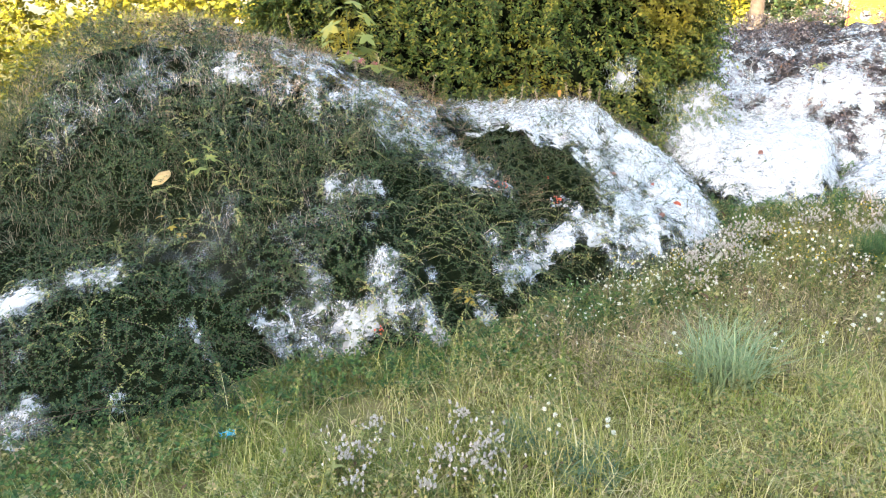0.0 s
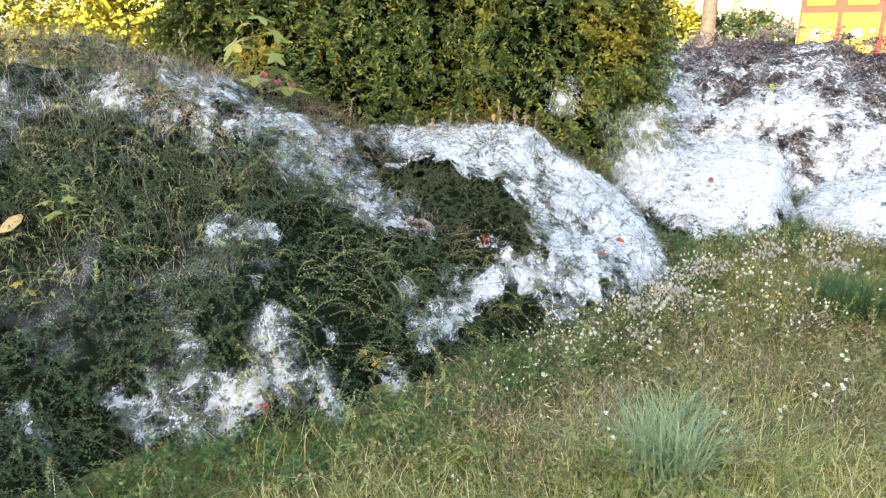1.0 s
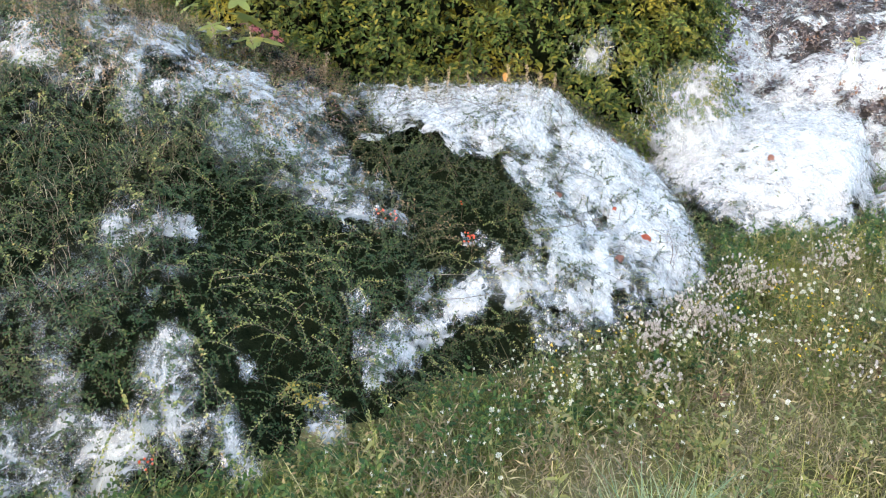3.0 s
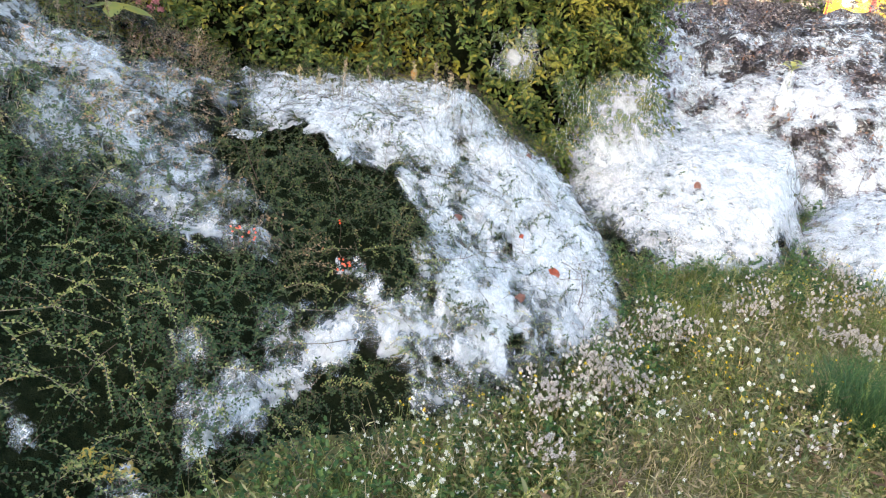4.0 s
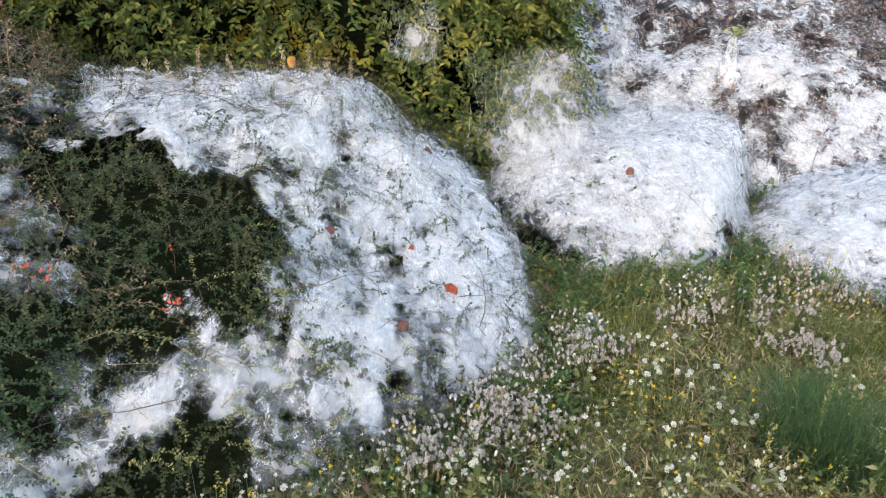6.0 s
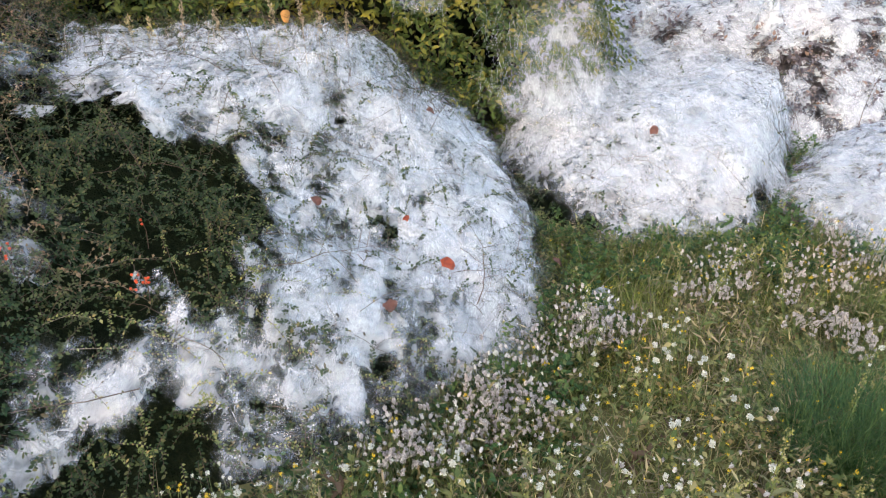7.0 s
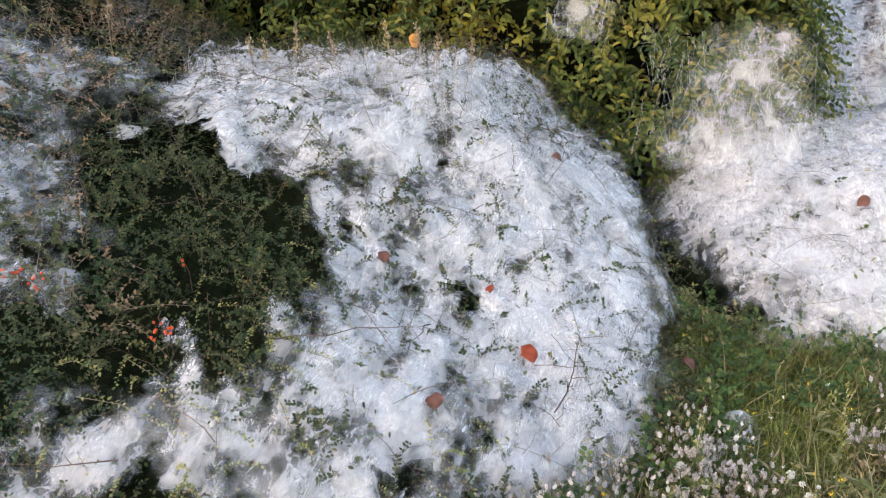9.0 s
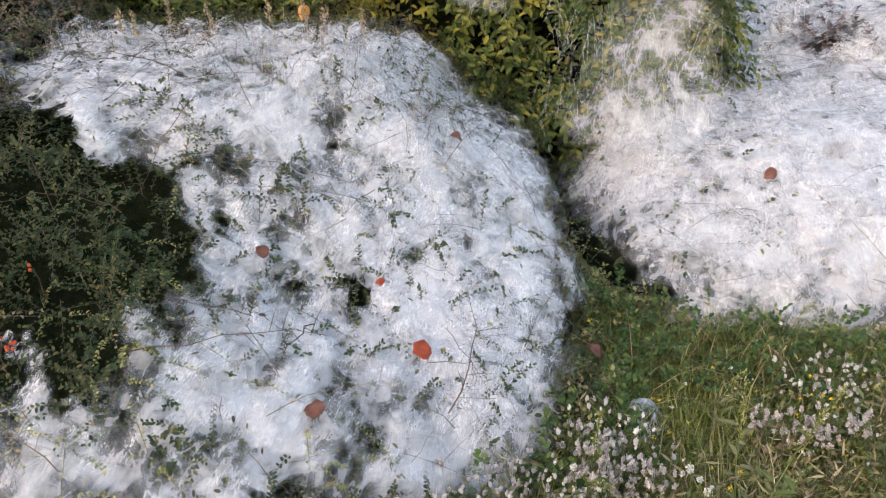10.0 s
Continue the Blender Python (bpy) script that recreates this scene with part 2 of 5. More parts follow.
def leafy(name, stops, patch=None, rough=0.45, see=0.25):
    """Leaves: each its own tint, with drifts of another tint, a little light passing through."""
    m, tree, b = material(name, rough, 0.25)
    geo = tree.nodes.new("ShaderNodeNewGeometry")
    tint = ramp(tree, geo.outputs["Random Per Island"], stops)
    colour = tint.outputs[0]
    if patch:
        drift = node(tree, "ShaderNodeTexNoise", Scale=patch[0], Detail=3.0)
        tree.links.new(geo.outputs["Position"], drift.inputs["Vector"])
        much = ramp(tree, drift.outputs["Fac"], [(patch[1], (0, 0, 0)), (patch[1] + 0.16, (1, 1, 1))])
        mix = tree.nodes.new("ShaderNodeMix")
        mix.data_type = "RGBA"
        mix.inputs["B"].default_value = (*patch[2], 1)
        tree.links.new(much.outputs[0], mix.inputs["Factor"])
        tree.links.new(colour, mix.inputs["A"])
        colour = mix.outputs["Result"]
    tree.links.new(colour, b.inputs["Base Color"])
    through_light = tree.nodes.new("ShaderNodeBsdfTranslucent")
    tree.links.new(colour, through_light.inputs["Color"])
    blend = tree.nodes.new("ShaderNodeMixShader")
    blend.inputs[0].default_value = see
    tree.links.new(b.outputs[0], blend.inputs[1])
    tree.links.new(through_light.outputs[0], blend.inputs[2])
    tree.links.new(blend.outputs[0], tree.nodes["Material Output"].inputs["Surface"])
    return m


def grainy(name, stops, size=8.0, detail=6.0, rough=0.8, bump=0.3, gloss=0.3):
    m, tree, b = material(name, rough, gloss)
    n = node(tree, "ShaderNodeTexNoise", Scale=size, Detail=detail, Roughness=0.6)
    tree.links.new(place_of(tree), n.inputs["Vector"])
    tree.links.new(ramp(tree, n.outputs["Fac"], stops).outputs[0], b.inputs["Base Color"])
    if bump:
        fine = node(tree, "ShaderNodeTexNoise", Scale=size * 6, Detail=4.0)
        tree.links.new(place_of(tree), fine.inputs["Vector"])
        bn = node(tree, "ShaderNodeBump", Strength=bump, Distance=0.02)
        tree.links.new(fine.outputs["Fac"], bn.inputs["Height"])
        tree.links.new(bn.outputs[0], b.inputs["Normal"])
    return m


def silky(name, seed, thin=0.0, dense=0.5, hairs=0.3, calm=1.0):
    """Spun silk: white fibres that let light through between them; the mesh's "cover" says how thick."""
    m, tree, b = material(name)
    tree.nodes.remove(b)
    link = tree.links.new
    where = place_of(tree)
    shift = tree.nodes.new("ShaderNodeVectorMath")
    shift.inputs[1].default_value = (seed * 3.1, seed * 1.7, seed)
    link(where, shift.inputs[0])

    def fac(scale, detail, rough, bend, stretch=None, turn=0.0):
        vec = shift.outputs[0]
        if stretch:
            mp = tree.nodes.new("ShaderNodeMapping")
            mp.inputs["Rotation"].default_value = (0, 0, turn)
            mp.inputs["Scale"].default_value = stretch
            link(vec, mp.inputs[0])
            vec = mp.outputs[0]
        n = node(tree, "ShaderNodeTexNoise", Scale=scale, Detail=detail, Roughness=rough, Distortion=bend)
        link(vec, n.inputs["Vector"])
        return n.outputs["Fac"]

    def op(kind, a, c):
        n = tree.nodes.new("ShaderNodeMath")
        n.operation = kind
        for s, v in zip(n.inputs, (a, c)):
            if isinstance(v, (int, float)):
                s.default_value = v
            else:
                link(v, s)
        return n.outputs[0]

    def strand(scale, stretch, turn, fine):
        """Curving hair-thin lines, 0 to 1."""
        n = fac(scale, 2.0, 0.5, 0.5, stretch, turn)
        away = op("ABSOLUTE", op("SUBTRACT", n, 0.5), 0.0)
        return op("MAXIMUM", op("SUBTRACT", 1.0, op("MULTIPLY", away, fine)), 0.0)

    fluff = fac(11.0, 3.0, 0.45, 0.5)
    puffs = fac(5.0, 3.0, 0.5, 0.5)
    lines = op("ADD", strand(1.0, (75, 17, 45), 0.4 + seed, 34.0), strand(1.0, (90, 22, 50), 1.5 + seed, 34.0))
    lines = op("ADD", lines, strand(1.0, (80, 18, 45), 2.5 + seed, 34.0))
    webbing = op("MAXIMUM", strand(8.0, None, 0.0, 8.0), strand(15.0, (1, 0.5, 1), seed, 9.0))
    at = tree.nodes.new("ShaderNodeAttribute")
    at.attribute_name = "cover"
    much = op("MULTIPLY", at.outputs["Fac"], 1.25)
    much = op("ADD", much, op("MULTIPLY", op("SUBTRACT", fluff, 0.5), 3.4 * calm))
    much = op("ADD", much, op("MULTIPLY", op("SUBTRACT", puffs, 0.5), 2.0 * calm))
    much = op("ADD", much, op("MULTIPLY", op("SUBTRACT", webbing, 0.5), 0.85 * calm))
    much = op("SUBTRACT", much, 0.5 + thin)
    soft = tree.nodes.new("ShaderNodeMapRange")
    soft.interpolation_type = "SMOOTHSTEP"
    soft.inputs["From Min"].default_value, soft.inputs["From Max"].default_value = -0.35, 1.35
    soft.inputs["To Max"].default_value = dense
    link(much, soft.inputs["Value"])
    edge = op("MINIMUM", op("MULTIPLY", op("MAXIMUM", op("SUBTRACT", at.outputs["Fac"], 0.03), 0.0), 3.0), 1.0)
    web = op("MULTIPLY", op("MINIMUM", op("MULTIPLY", lines, hairs), 0.75), op("MINIMUM", op("MAXIMUM", op("ADD", much, 0.25), 0.0), 1.0))
    alpha = op("SUBTRACT", 1.0, op("MULTIPLY", op("SUBTRACT", 1.0, soft.outputs["Result"]), op("SUBTRACT", 1.0, web)))
    alpha = op("MULTIPLY", alpha, edge)
    body = tree.nodes.new("ShaderNodeBsdfDiffuse")
    body.inputs["Color"].default_value = (0.85, 0.86, 0.88, 1)
    glow = tree.nodes.new("ShaderNodeBsdfTranslucent")
    glow.inputs["Color"].default_value = (0.85, 0.86, 0.88, 1)
    bn = node(tree, "ShaderNodeBump", Strength=0.14, Distance=0.012)
    link(op("ADD", fluff, op("MULTIPLY", lines, 0.02)), bn.inputs["Height"])
    link(bn.outputs[0], body.inputs["Normal"])
    both = tree.nodes.new("ShaderNodeMixShader")
    both.inputs[0].default_value = 0.22
    link(body.outputs[0], both.inputs[1])
    link(glow.outputs[0], both.inputs[2])
    clear = tree.nodes.new("ShaderNodeBsdfTransparent")
    out = tree.nodes.new("ShaderNodeMixShader")
    link(alpha, out.inputs[0])
    link(clear.outputs[0], out.inputs[1])
    link(both.outputs[0], out.inputs[2])
    link(out.outputs[0], tree.nodes["Material Output"].inputs["Surface"])
    return m


def plain(name, colour, rough=0.6, gloss=0.4, vary=0.12, size=20.0):
    lo, hi = [c * (1 - vary) for c in colour], [min(1, c * (1 + vary)) for c in colour]
    return grainy(name, [(0.3, lo), (0.7, hi)], size, 4.0, rough, 0.1, gloss)


SHRUB_LEAF = leafy("shrub_leaf", [(0.0, (0.0141, 0.0387, 0.0167)), (0.45, (0.0299, 0.0678, 0.0246)), (0.8, (0.0616, 0.101, 0.0352)), (1.0, (0.141, 0.158, 0.0572))], (2.2, 0.6, (0.105, 0.115, 0.045)))
DARK_LEAF = leafy("dark_leaf", [(0.0, (0.0163, 0.0354, 0.0136)), (0.55, (0.0408, 0.068, 0.0231)), (0.85, (0.0782, 0.0986, 0.0306)), (1.0, (0.163, 0.136, 0.0544))])
DEAD_LEAF = leafy("dead_leaf", [(0.0, (0.0625, 0.05, 0.0525)), (0.5, (0.15, 0.119, 0.125)), (0.85, (0.275, 0.237, 0.237)), (1.0, (0.25, 0.125, 0.075))], rough=0.8, see=0.1)
HEDGE_LEAF = leafy("hedge_leaf", [(0.0, (0.035, 0.07, 0.018)), (0.5, (0.09, 0.135, 0.03)), (0.85, (0.17, 0.19, 0.042)), (1.0, (0.32, 0.28, 0.05))], (1.4, 0.57, (0.36, 0.29, 0.035)))
BUSH_LEAF = leafy("sunny_leaf", [(0.0, (0.0984, 0.115, 0.0164)), (0.5, (0.246, 0.23, 0.0246)), (1.0, (0.41, 0.344, 0.041))])
LOW_LEAF = leafy("herb_leaf", [(0.0, (0.084, 0.12, 0.036)), (0.45, (0.204, 0.228, 0.072)), (0.75, (0.36, 0.324, 0.132)), (1.0, (0.408, 0.288, 0.156))])
GRASS = leafy("grass_blade", [(0.0, (0.19, 0.2, 0.05)), (0.35, (0.38, 0.37, 0.1)), (0.65, (0.58, 0.51, 0.2)), (1.0, (0.75, 0.66, 0.4))], (1.3, 0.58, (0.3, 0.4, 0.08)), 0.6, 0.3)
OLIVE_GRASS = leafy("olive_blade", [(0.0, (0.106, 0.13, 0.0354)), (0.4, (0.26, 0.26, 0.0708)), (0.7, (0.437, 0.378, 0.153)), (1.0, (0.614, 0.484, 0.283))], (1.6, 0.54, (0.26, 0.29, 0.055)), 0.6, 0.3)
FRESH = leafy("fresh_blade", [(0.0, (0.08, 0.12, 0.022)), (0.5, (0.2, 0.25, 0.045)), (0.85, (0.34, 0.35, 0.08)), (1.0, (0.5, 0.44, 0.2))], (2.0, 0.55, (0.12, 0.22, 0.035)), 0.5, 0.3)
LUSH = leafy("lush_blade", [(0.0, (0.06, 0.1, 0.022)), (0.6, (0.16, 0.2, 0.05)), (1.0, (0.34, 0.31, 0.12))], None, 0.5, 0.3)
FRINGE_LEAF = leafy("fringe_leaf", [(0.0, (0.025, 0.06, 0.018)), (0.6, (0.06, 0.12, 0.03)), (1.0, (0.14, 0.19, 0.05))])
OLIVE = leafy("olive_leaf", [(0.0, (0.1, 0.072, 0.0342)), (0.5, (0.25, 0.168, 0.0874)), (0.85, (0.4, 0.264, 0.16)), (1.0, (0.36, 0.16, 0.0836))], None, 0.6, 0.2)
SPRAY_LEAF = leafy("spray_leaf", [(0.0, (0.09, 0.132, 0.042)), (0.5, (0.216, 0.24, 0.078)), (0.85, (0.372, 0.36, 0.132)), (1.0, (0.36, 0.228, 0.09))], None, 0.55, 0.3)
PALE = leafy("pale_blade", [(0.0, (0.166, 0.249, 0.135)), (0.6, (0.29, 0.373, 0.207)), (1.0, (0.467, 0.467, 0.259))], None, 0.5, 0.3)
TWIG = grainy("twig_bark", [(0.3, (0.05, 0.03, 0.022)), (0.7, (0.13, 0.085, 0.06))], 40.0)
DRY_TWIG = grainy("dry_twig", [(0.3, (0.16, 0.12, 0.085)), (0.7, (0.34, 0.27, 0.2))], 40.0)
# GLOOM and DEAD_INNER put the shade between inner twigs into a dark colour
GLOOM = grainy("inner_shade", [(0.3, (0.008, 0.012, 0.006)), (0.7, (0.022, 0.026, 0.013))], 30.0, bump=0.8, gloss=0.0)
DEAD_INNER = grainy("dead_inner_shade", [(0.3, (0.04, 0.032, 0.03)), (0.7, (0.1, 0.08, 0.078))], 30.0, bump=0.8, gloss=0.0)
EARTH = grainy("meadow_soil", [(0.25, (0.085, 0.085, 0.035)), (0.5, (0.17, 0.155, 0.065)), (0.75, (0.28, 0.225, 0.12))], 5.0, 8.0, 0.95, 0.8, 0.0)
SILK_A = silky("silk", 1.0, 0.0, 0.55, 0.2)
SILK_GAUZE = silky("silk_gauze", 1.0, -0.12, 0.7, 0.2, 0.45)
SILK_LAYERS = [(silky("silk_deep", 4.0, 0.0, 0.75, 0.05), -0.06), (silky("silk_under", 2.0, 0.1, 0.6, 0.08), -0.034), (silky("silk_middle", 3.0, 0.2, 0.5, 0.18), -0.012), (silky("silk_top", 5.0, 0.35, 0.4, 0.3), 0.008)]
THREAD = plain("silk_thread", (0.8, 0.8, 0.82), 0.5, 0.3, 0.03)
STEM = plain("stem", (0.12, 0.15, 0.05), 0.6)
WHITE_PETAL = leafy("white_petal", [(0.0, (0.58, 0.55, 0.44)), (0.3, (0.74, 0.72, 0.64)), (1.0, (0.8, 0.79, 0.74))], None, 0.7, 0.4)
WOOLLY = leafy("woolly_head", [(0.0, (0.3, 0.26, 0.24)), (0.5, (0.56, 0.5, 0.47)), (1.0, (0.8, 0.75, 0.71))], None, 0.9, 0.3)
YELLOW_PETAL = plain("yellow_petal", (0.75, 0.5, 0.03), 0.6)
RED_LEAF = grainy("red_leaf", [(0.3, (0.22, 0.035, 0.018)), (0.7, (0.45, 0.085, 0.03))], 60.0, 5.0, 0.6, 0.2)
BROWN_LEAF = grainy("brown_leaf", [(0.3, (0.12, 0.045, 0.03)), (0.7, (0.24, 0.1, 0.07))], 60.0, 5.0, 0.7, 0.2)
BERRY = plain("berry", (0.75, 0.09, 0.025), 0.3, 0.5)

# ---- ground and far setting ----
def build_ground():
    near = np.arange(-7, 10.01, 0.2)
    xs = np.concatenate([[-600, -150, -50, -20], near, [14, 20, 50, 150, 600]])
    ys = np.concatenate([[-600, -150, -50, -20], np.arange(-8, 15.01, 0.2), [20, 30, 60, 150, 700]])
    gx, gy = np.meshgrid(xs, ys)
    gz = soil(gx, gy) + 0.05 * (fbm(gx, gy, 0.5, 2) - 0.5) * (np.hypot(gx, gy) < 14)
    nx, ny = len(xs), len(ys)
    a = (np.arange(ny - 1)[:, None] * nx + np.arange(nx - 1)).ravel()
    ob = put("ground", mesh_of("ground", np.stack([gx, gy, gz], -1).reshape(-1, 3), np.stack([a, a + 1, a + nx + 1, a + nx], -1), True), EARTH)
    tagged(ob, "uneven brown meadow soil under sparse dry grass", "ground", kind="structure")


build_ground()

# leaf shapes, length 1 along x, upward z
SMALL_LEAF = np.array([(0, 0, 0), (0.4, -0.3, 0.09), (1, 0, -0.05), (0.4, 0.3, 0.09)])
SMALL_TRI = np.array([(0, 1, 2), (0, 2, 3)])
ROUND_LEAF = np.array([(0, 0, 0), (0.3, -0.27, 0.1), (0.72, -0.24, 0.06), (1, 0, -0.06), (0.72, 0.24, 0.06), (0.3, 0.27, 0.1)])
ROUND_TRI = np.array([(0, 1, 2), (0, 2, 3), (0, 3, 4), (0, 4, 5)])
NARROW_LEAF = np.array([(0, 0, 0), (0.45, -0.16, 0.07), (1, 0, -0.14), (0.45, 0.16, 0.07), (0.45, 0, 0.02)])
NARROW_TRI = np.array([(0, 1, 4), (1, 2, 4), (2, 3, 4), (3, 0, 4)])
LONG_LEAF = np.array([(0, 0, 0), (0.3, -0.19, 0.1), (0.3, 0.19, 0.1), (0.35, 0, 0.05), (0.7, -0.15, 0.03), (0.7, 0.15, 0.03), (0.7, 0, 0.0), (1, 0, -0.16)])
LONG_TRI = np.array([(0, 1, 3), (0, 3, 2), (1, 4, 6), (1, 6, 3), (3, 6, 5), (3, 5, 2), (4, 7, 6), (6, 7, 5)])


def sprigs(root, way, up, length, leaves, leaf, shape, corners, droop=0.25, stem=None, spread=0.9):
    """Arching shoots with leaves on both sides. Returns the leaf mesh arrays and the stem mesh arrays."""
    n = len(root)
    side = unit(np.cross(way, up))
    s = (np.arange(leaves) + 0.6) / leaves
    fall = np.array((0, 0, -1.0)) * droop

    def along(v):
        return root[:, None] + length[:, None, None] * (way[:, None] * v[None, :, None] + fall * (v**2)[None, :, None])

    pos = along(s).reshape(-1, 3)
    run = unit(way[:, None] + 2 * fall * s[None, :, None]).reshape(-1, 3)
    flip = np.where(np.arange(leaves) % 2, 1.0, -1.0)[None, :] * np.ones((n, 1))
    ax = unit(run * 0.7 + spread * flip.reshape(-1, 1) * np.repeat(side, leaves, 0) + rng.normal(0, 0.3, (n * leaves, 3)))
    nz = unit(np.repeat(up, leaves, 0) + rng.normal(0, 0.35, (n * leaves, 3)))
    ay = unit(np.cross(nz, ax))
    az = np.cross(ax, ay)
    size = leaf * rng.uniform(0.65, 1.25, n * leaves)
    blades = scatter(shape, corners, pos, ax, ay, az, size)
    if not stem:
        return blades, None
    k = np.array((0.0, 0.5, 1.0))
    line = along(k)
    w = stem * np.array((1.0, 0.7, 0.3))
    quad = np.stack([line - side[:, None] * w[None, :, None], line + side[:, None] * w[None, :, None]], 2).reshape(-1, 3)
    f = np.array([(0, 1, 3), (0, 3, 2), (2, 3, 5), (2, 5, 4)])
    return blades, (quad, ((np.arange(n) * 6)[:, None, None] + f[None]).reshape(-1, 3))


def spots(key, n, margin=0.0):
    """Random places on a shrub where it is the highest, thicker on its steep sides."""
    cx, cy, rx, ry, *_ = DOMES[key]
    r = max(rx, ry) + (0.7 if key == "west" else 0.0)
    x, y = rng.uniform(cx - r, cx + r, n * 3), rng.uniform(cy - r, cy + r, n * 3)
    mine = rise(key, x, y)
    best = np.max([rise(k, x, y) for k in DOMES], axis=0)
    keep = (mine > 0.012 + margin) & (mine >= best - 1e-9) & (y < 8.8) & (x > -3.6) & (x < 8)
    x, y = x[keep], y[keep]
    nz = normals(x, y)[:, 2]
    keep = rng.uniform(0, 1, len(x)) < 0.5 / np.maximum(nz, 0.5)
    return x[keep][:n], y[keep][:n]


def dome_sheet(key, step, lift, low=0.004):
    """A grid over a shrub where it is the highest: plan places, heights, which to keep, and a fade towards the rim."""
    cx, cy, rx, ry, *_ = DOMES[key]
    r = max(rx, ry) + (0.8 if key == "west" else 0.05)
    xs, ys = np.arange(max(cx - r, -3.7), min(cx + r, 9), step), np.arange(cy - r, min(cy + r, 9.8), step)
    gx, gy = np.meshgrid(xs, ys)
    mine = rise(key, gx, gy)
    best = np.max([rise(k, gx, gy) for k in DOMES], axis=0)
    rim = np.clip(1 + (mine - best) / 0.07, 0, 1) * np.clip((mine - low) / 0.025, 0, 1)
    return gx, gy, soil(gx, gy) + mine + lift, (mine > low) & (mine > best - 0.07), rim


def grid_mesh(name, gx, gy, gz, keep, smooth=True):
    ny, nx = gx.shape
    a = (np.arange(ny - 1)[:, None] * nx + np.arange(nx - 1))
    ok = keep[:-1, :-1] & keep[1:, :-1] & keep[:-1, 1:] & keep[1:, 1:]
    a = a[ok]
    q = np.stack([a, a + 1, a + nx + 1, a + nx], -1)
    used, inv = np.unique(q, return_inverse=True)
    v = np.stack([gx, gy, gz], -1).reshape(-1, 3)[used]
    return mesh_of(name, v, inv.reshape(-1, 4), smooth), used


def lay_silk(key, owner, step):
    """Thin layers of silk, one over another, that sag between the shoots that hold them up."""
    for layer, (mat, lift) in enumerate(SILK_LAYERS):
        gx, gy, gz, keep, rim = dome_sheet(key, step, lift)
        c = cover(key, gx, gy)
        near, _, _ = poles(gx, gy, 0.1, 3 + layer % 2)
        gz = gz + 0.034 * np.exp(-near / 0.028) - 0.012 + 0.045 * (fbm(gx, gy, 0.16, 31 + layer, 3) - 0.5)
        c = np.where(c > 0.03, np.clip(c + 0.2 * np.exp(-near / 0.025) - 0.05, 0.031, 1.4), c) * rim
        me, used = grid_mesh("silk_veil", gx, gy, gz, keep & (c > 0.03))
        at = me.attributes.new("cover", "FLOAT", "POINT")
        at.data.foreach_set("value", c.ravel()[used].astype(np.float32))
        put("silk_veil", me, mat, owner, "torn translucent veil of white spun silk")


def lay_threads(key, owner, n, reach=0.065, width=0.00016):
    x, y = spots(key, n)
    c = cover(key, x, y)
    keep = rng.uniform(0.05, 1, len(x)) < c
    x, y = x[keep], y[keep]
    a = rng.uniform(0, 2 * np.pi, len(x))
    ln = reach * rng.uniform(0.3, 1.3, len(x))
    x2, y2 = x + np.cos(a) * ln, y + np.sin(a) * ln
    both = cover(key, x2, y2) > 0.25
    x, y, x2, y2, a, ln = x[both], y[both], x2[both], y2[both], a[both], ln[both]
    near, px, py = poles(x, y, 0.085, 4)
    star = rng.uniform(0, 1, len(x)) < 0.5
    x, y = np.where(star, px + rng.normal(0, 0.008, len(x)), x), np.where(star, py + rng.normal(0, 0.008, len(x)), y)
    x2, y2 = x + np.cos(a) * ln, y + np.sin(a) * ln
    both = (cover(key, x2, y2) > 0.45) & (cover(key, x, y) > 0.4)
    x, y, x2, y2, ln, star = x[both], y[both], x2[both], y2[both], ln[both], star[both]
    lift = np.where(star, rng.uniform(0.0, 0.014, len(x)), rng.uniform(-0.012, 0.008, len(x)))
    p, q = np.stack([x, y, surf(x, y) + lift], -1), np.stack([x2, y2, surf(x2, y2) + rng.uniform(-0.012, 0.01, len(x))], -1)
    across = unit(np.cross(q - p, normals(x, y)))
    mid = (p + q) / 2 - np.array((0, 0, 1)) * (ln * 0.06)[:, None] + across * (ln * rng.normal(0, 0.1, len(x)))[:, None]
    side = across * width
    v = np.stack([p - side, p + side, mid - side, mid + side, q - side, q + side], 1).reshape(-1, 3)
    f = np.array([(0, 1, 3), (0, 3, 2), (2, 3, 5), (2, 5, 4)])
    put("silk_threads", mesh_of("silk_threads", v, ((np.arange(len(x)) * 6)[:, None, None] + f[None]).reshape(-1, 3)), THREAD, owner, "fine loose threads of white silk", "stuff")


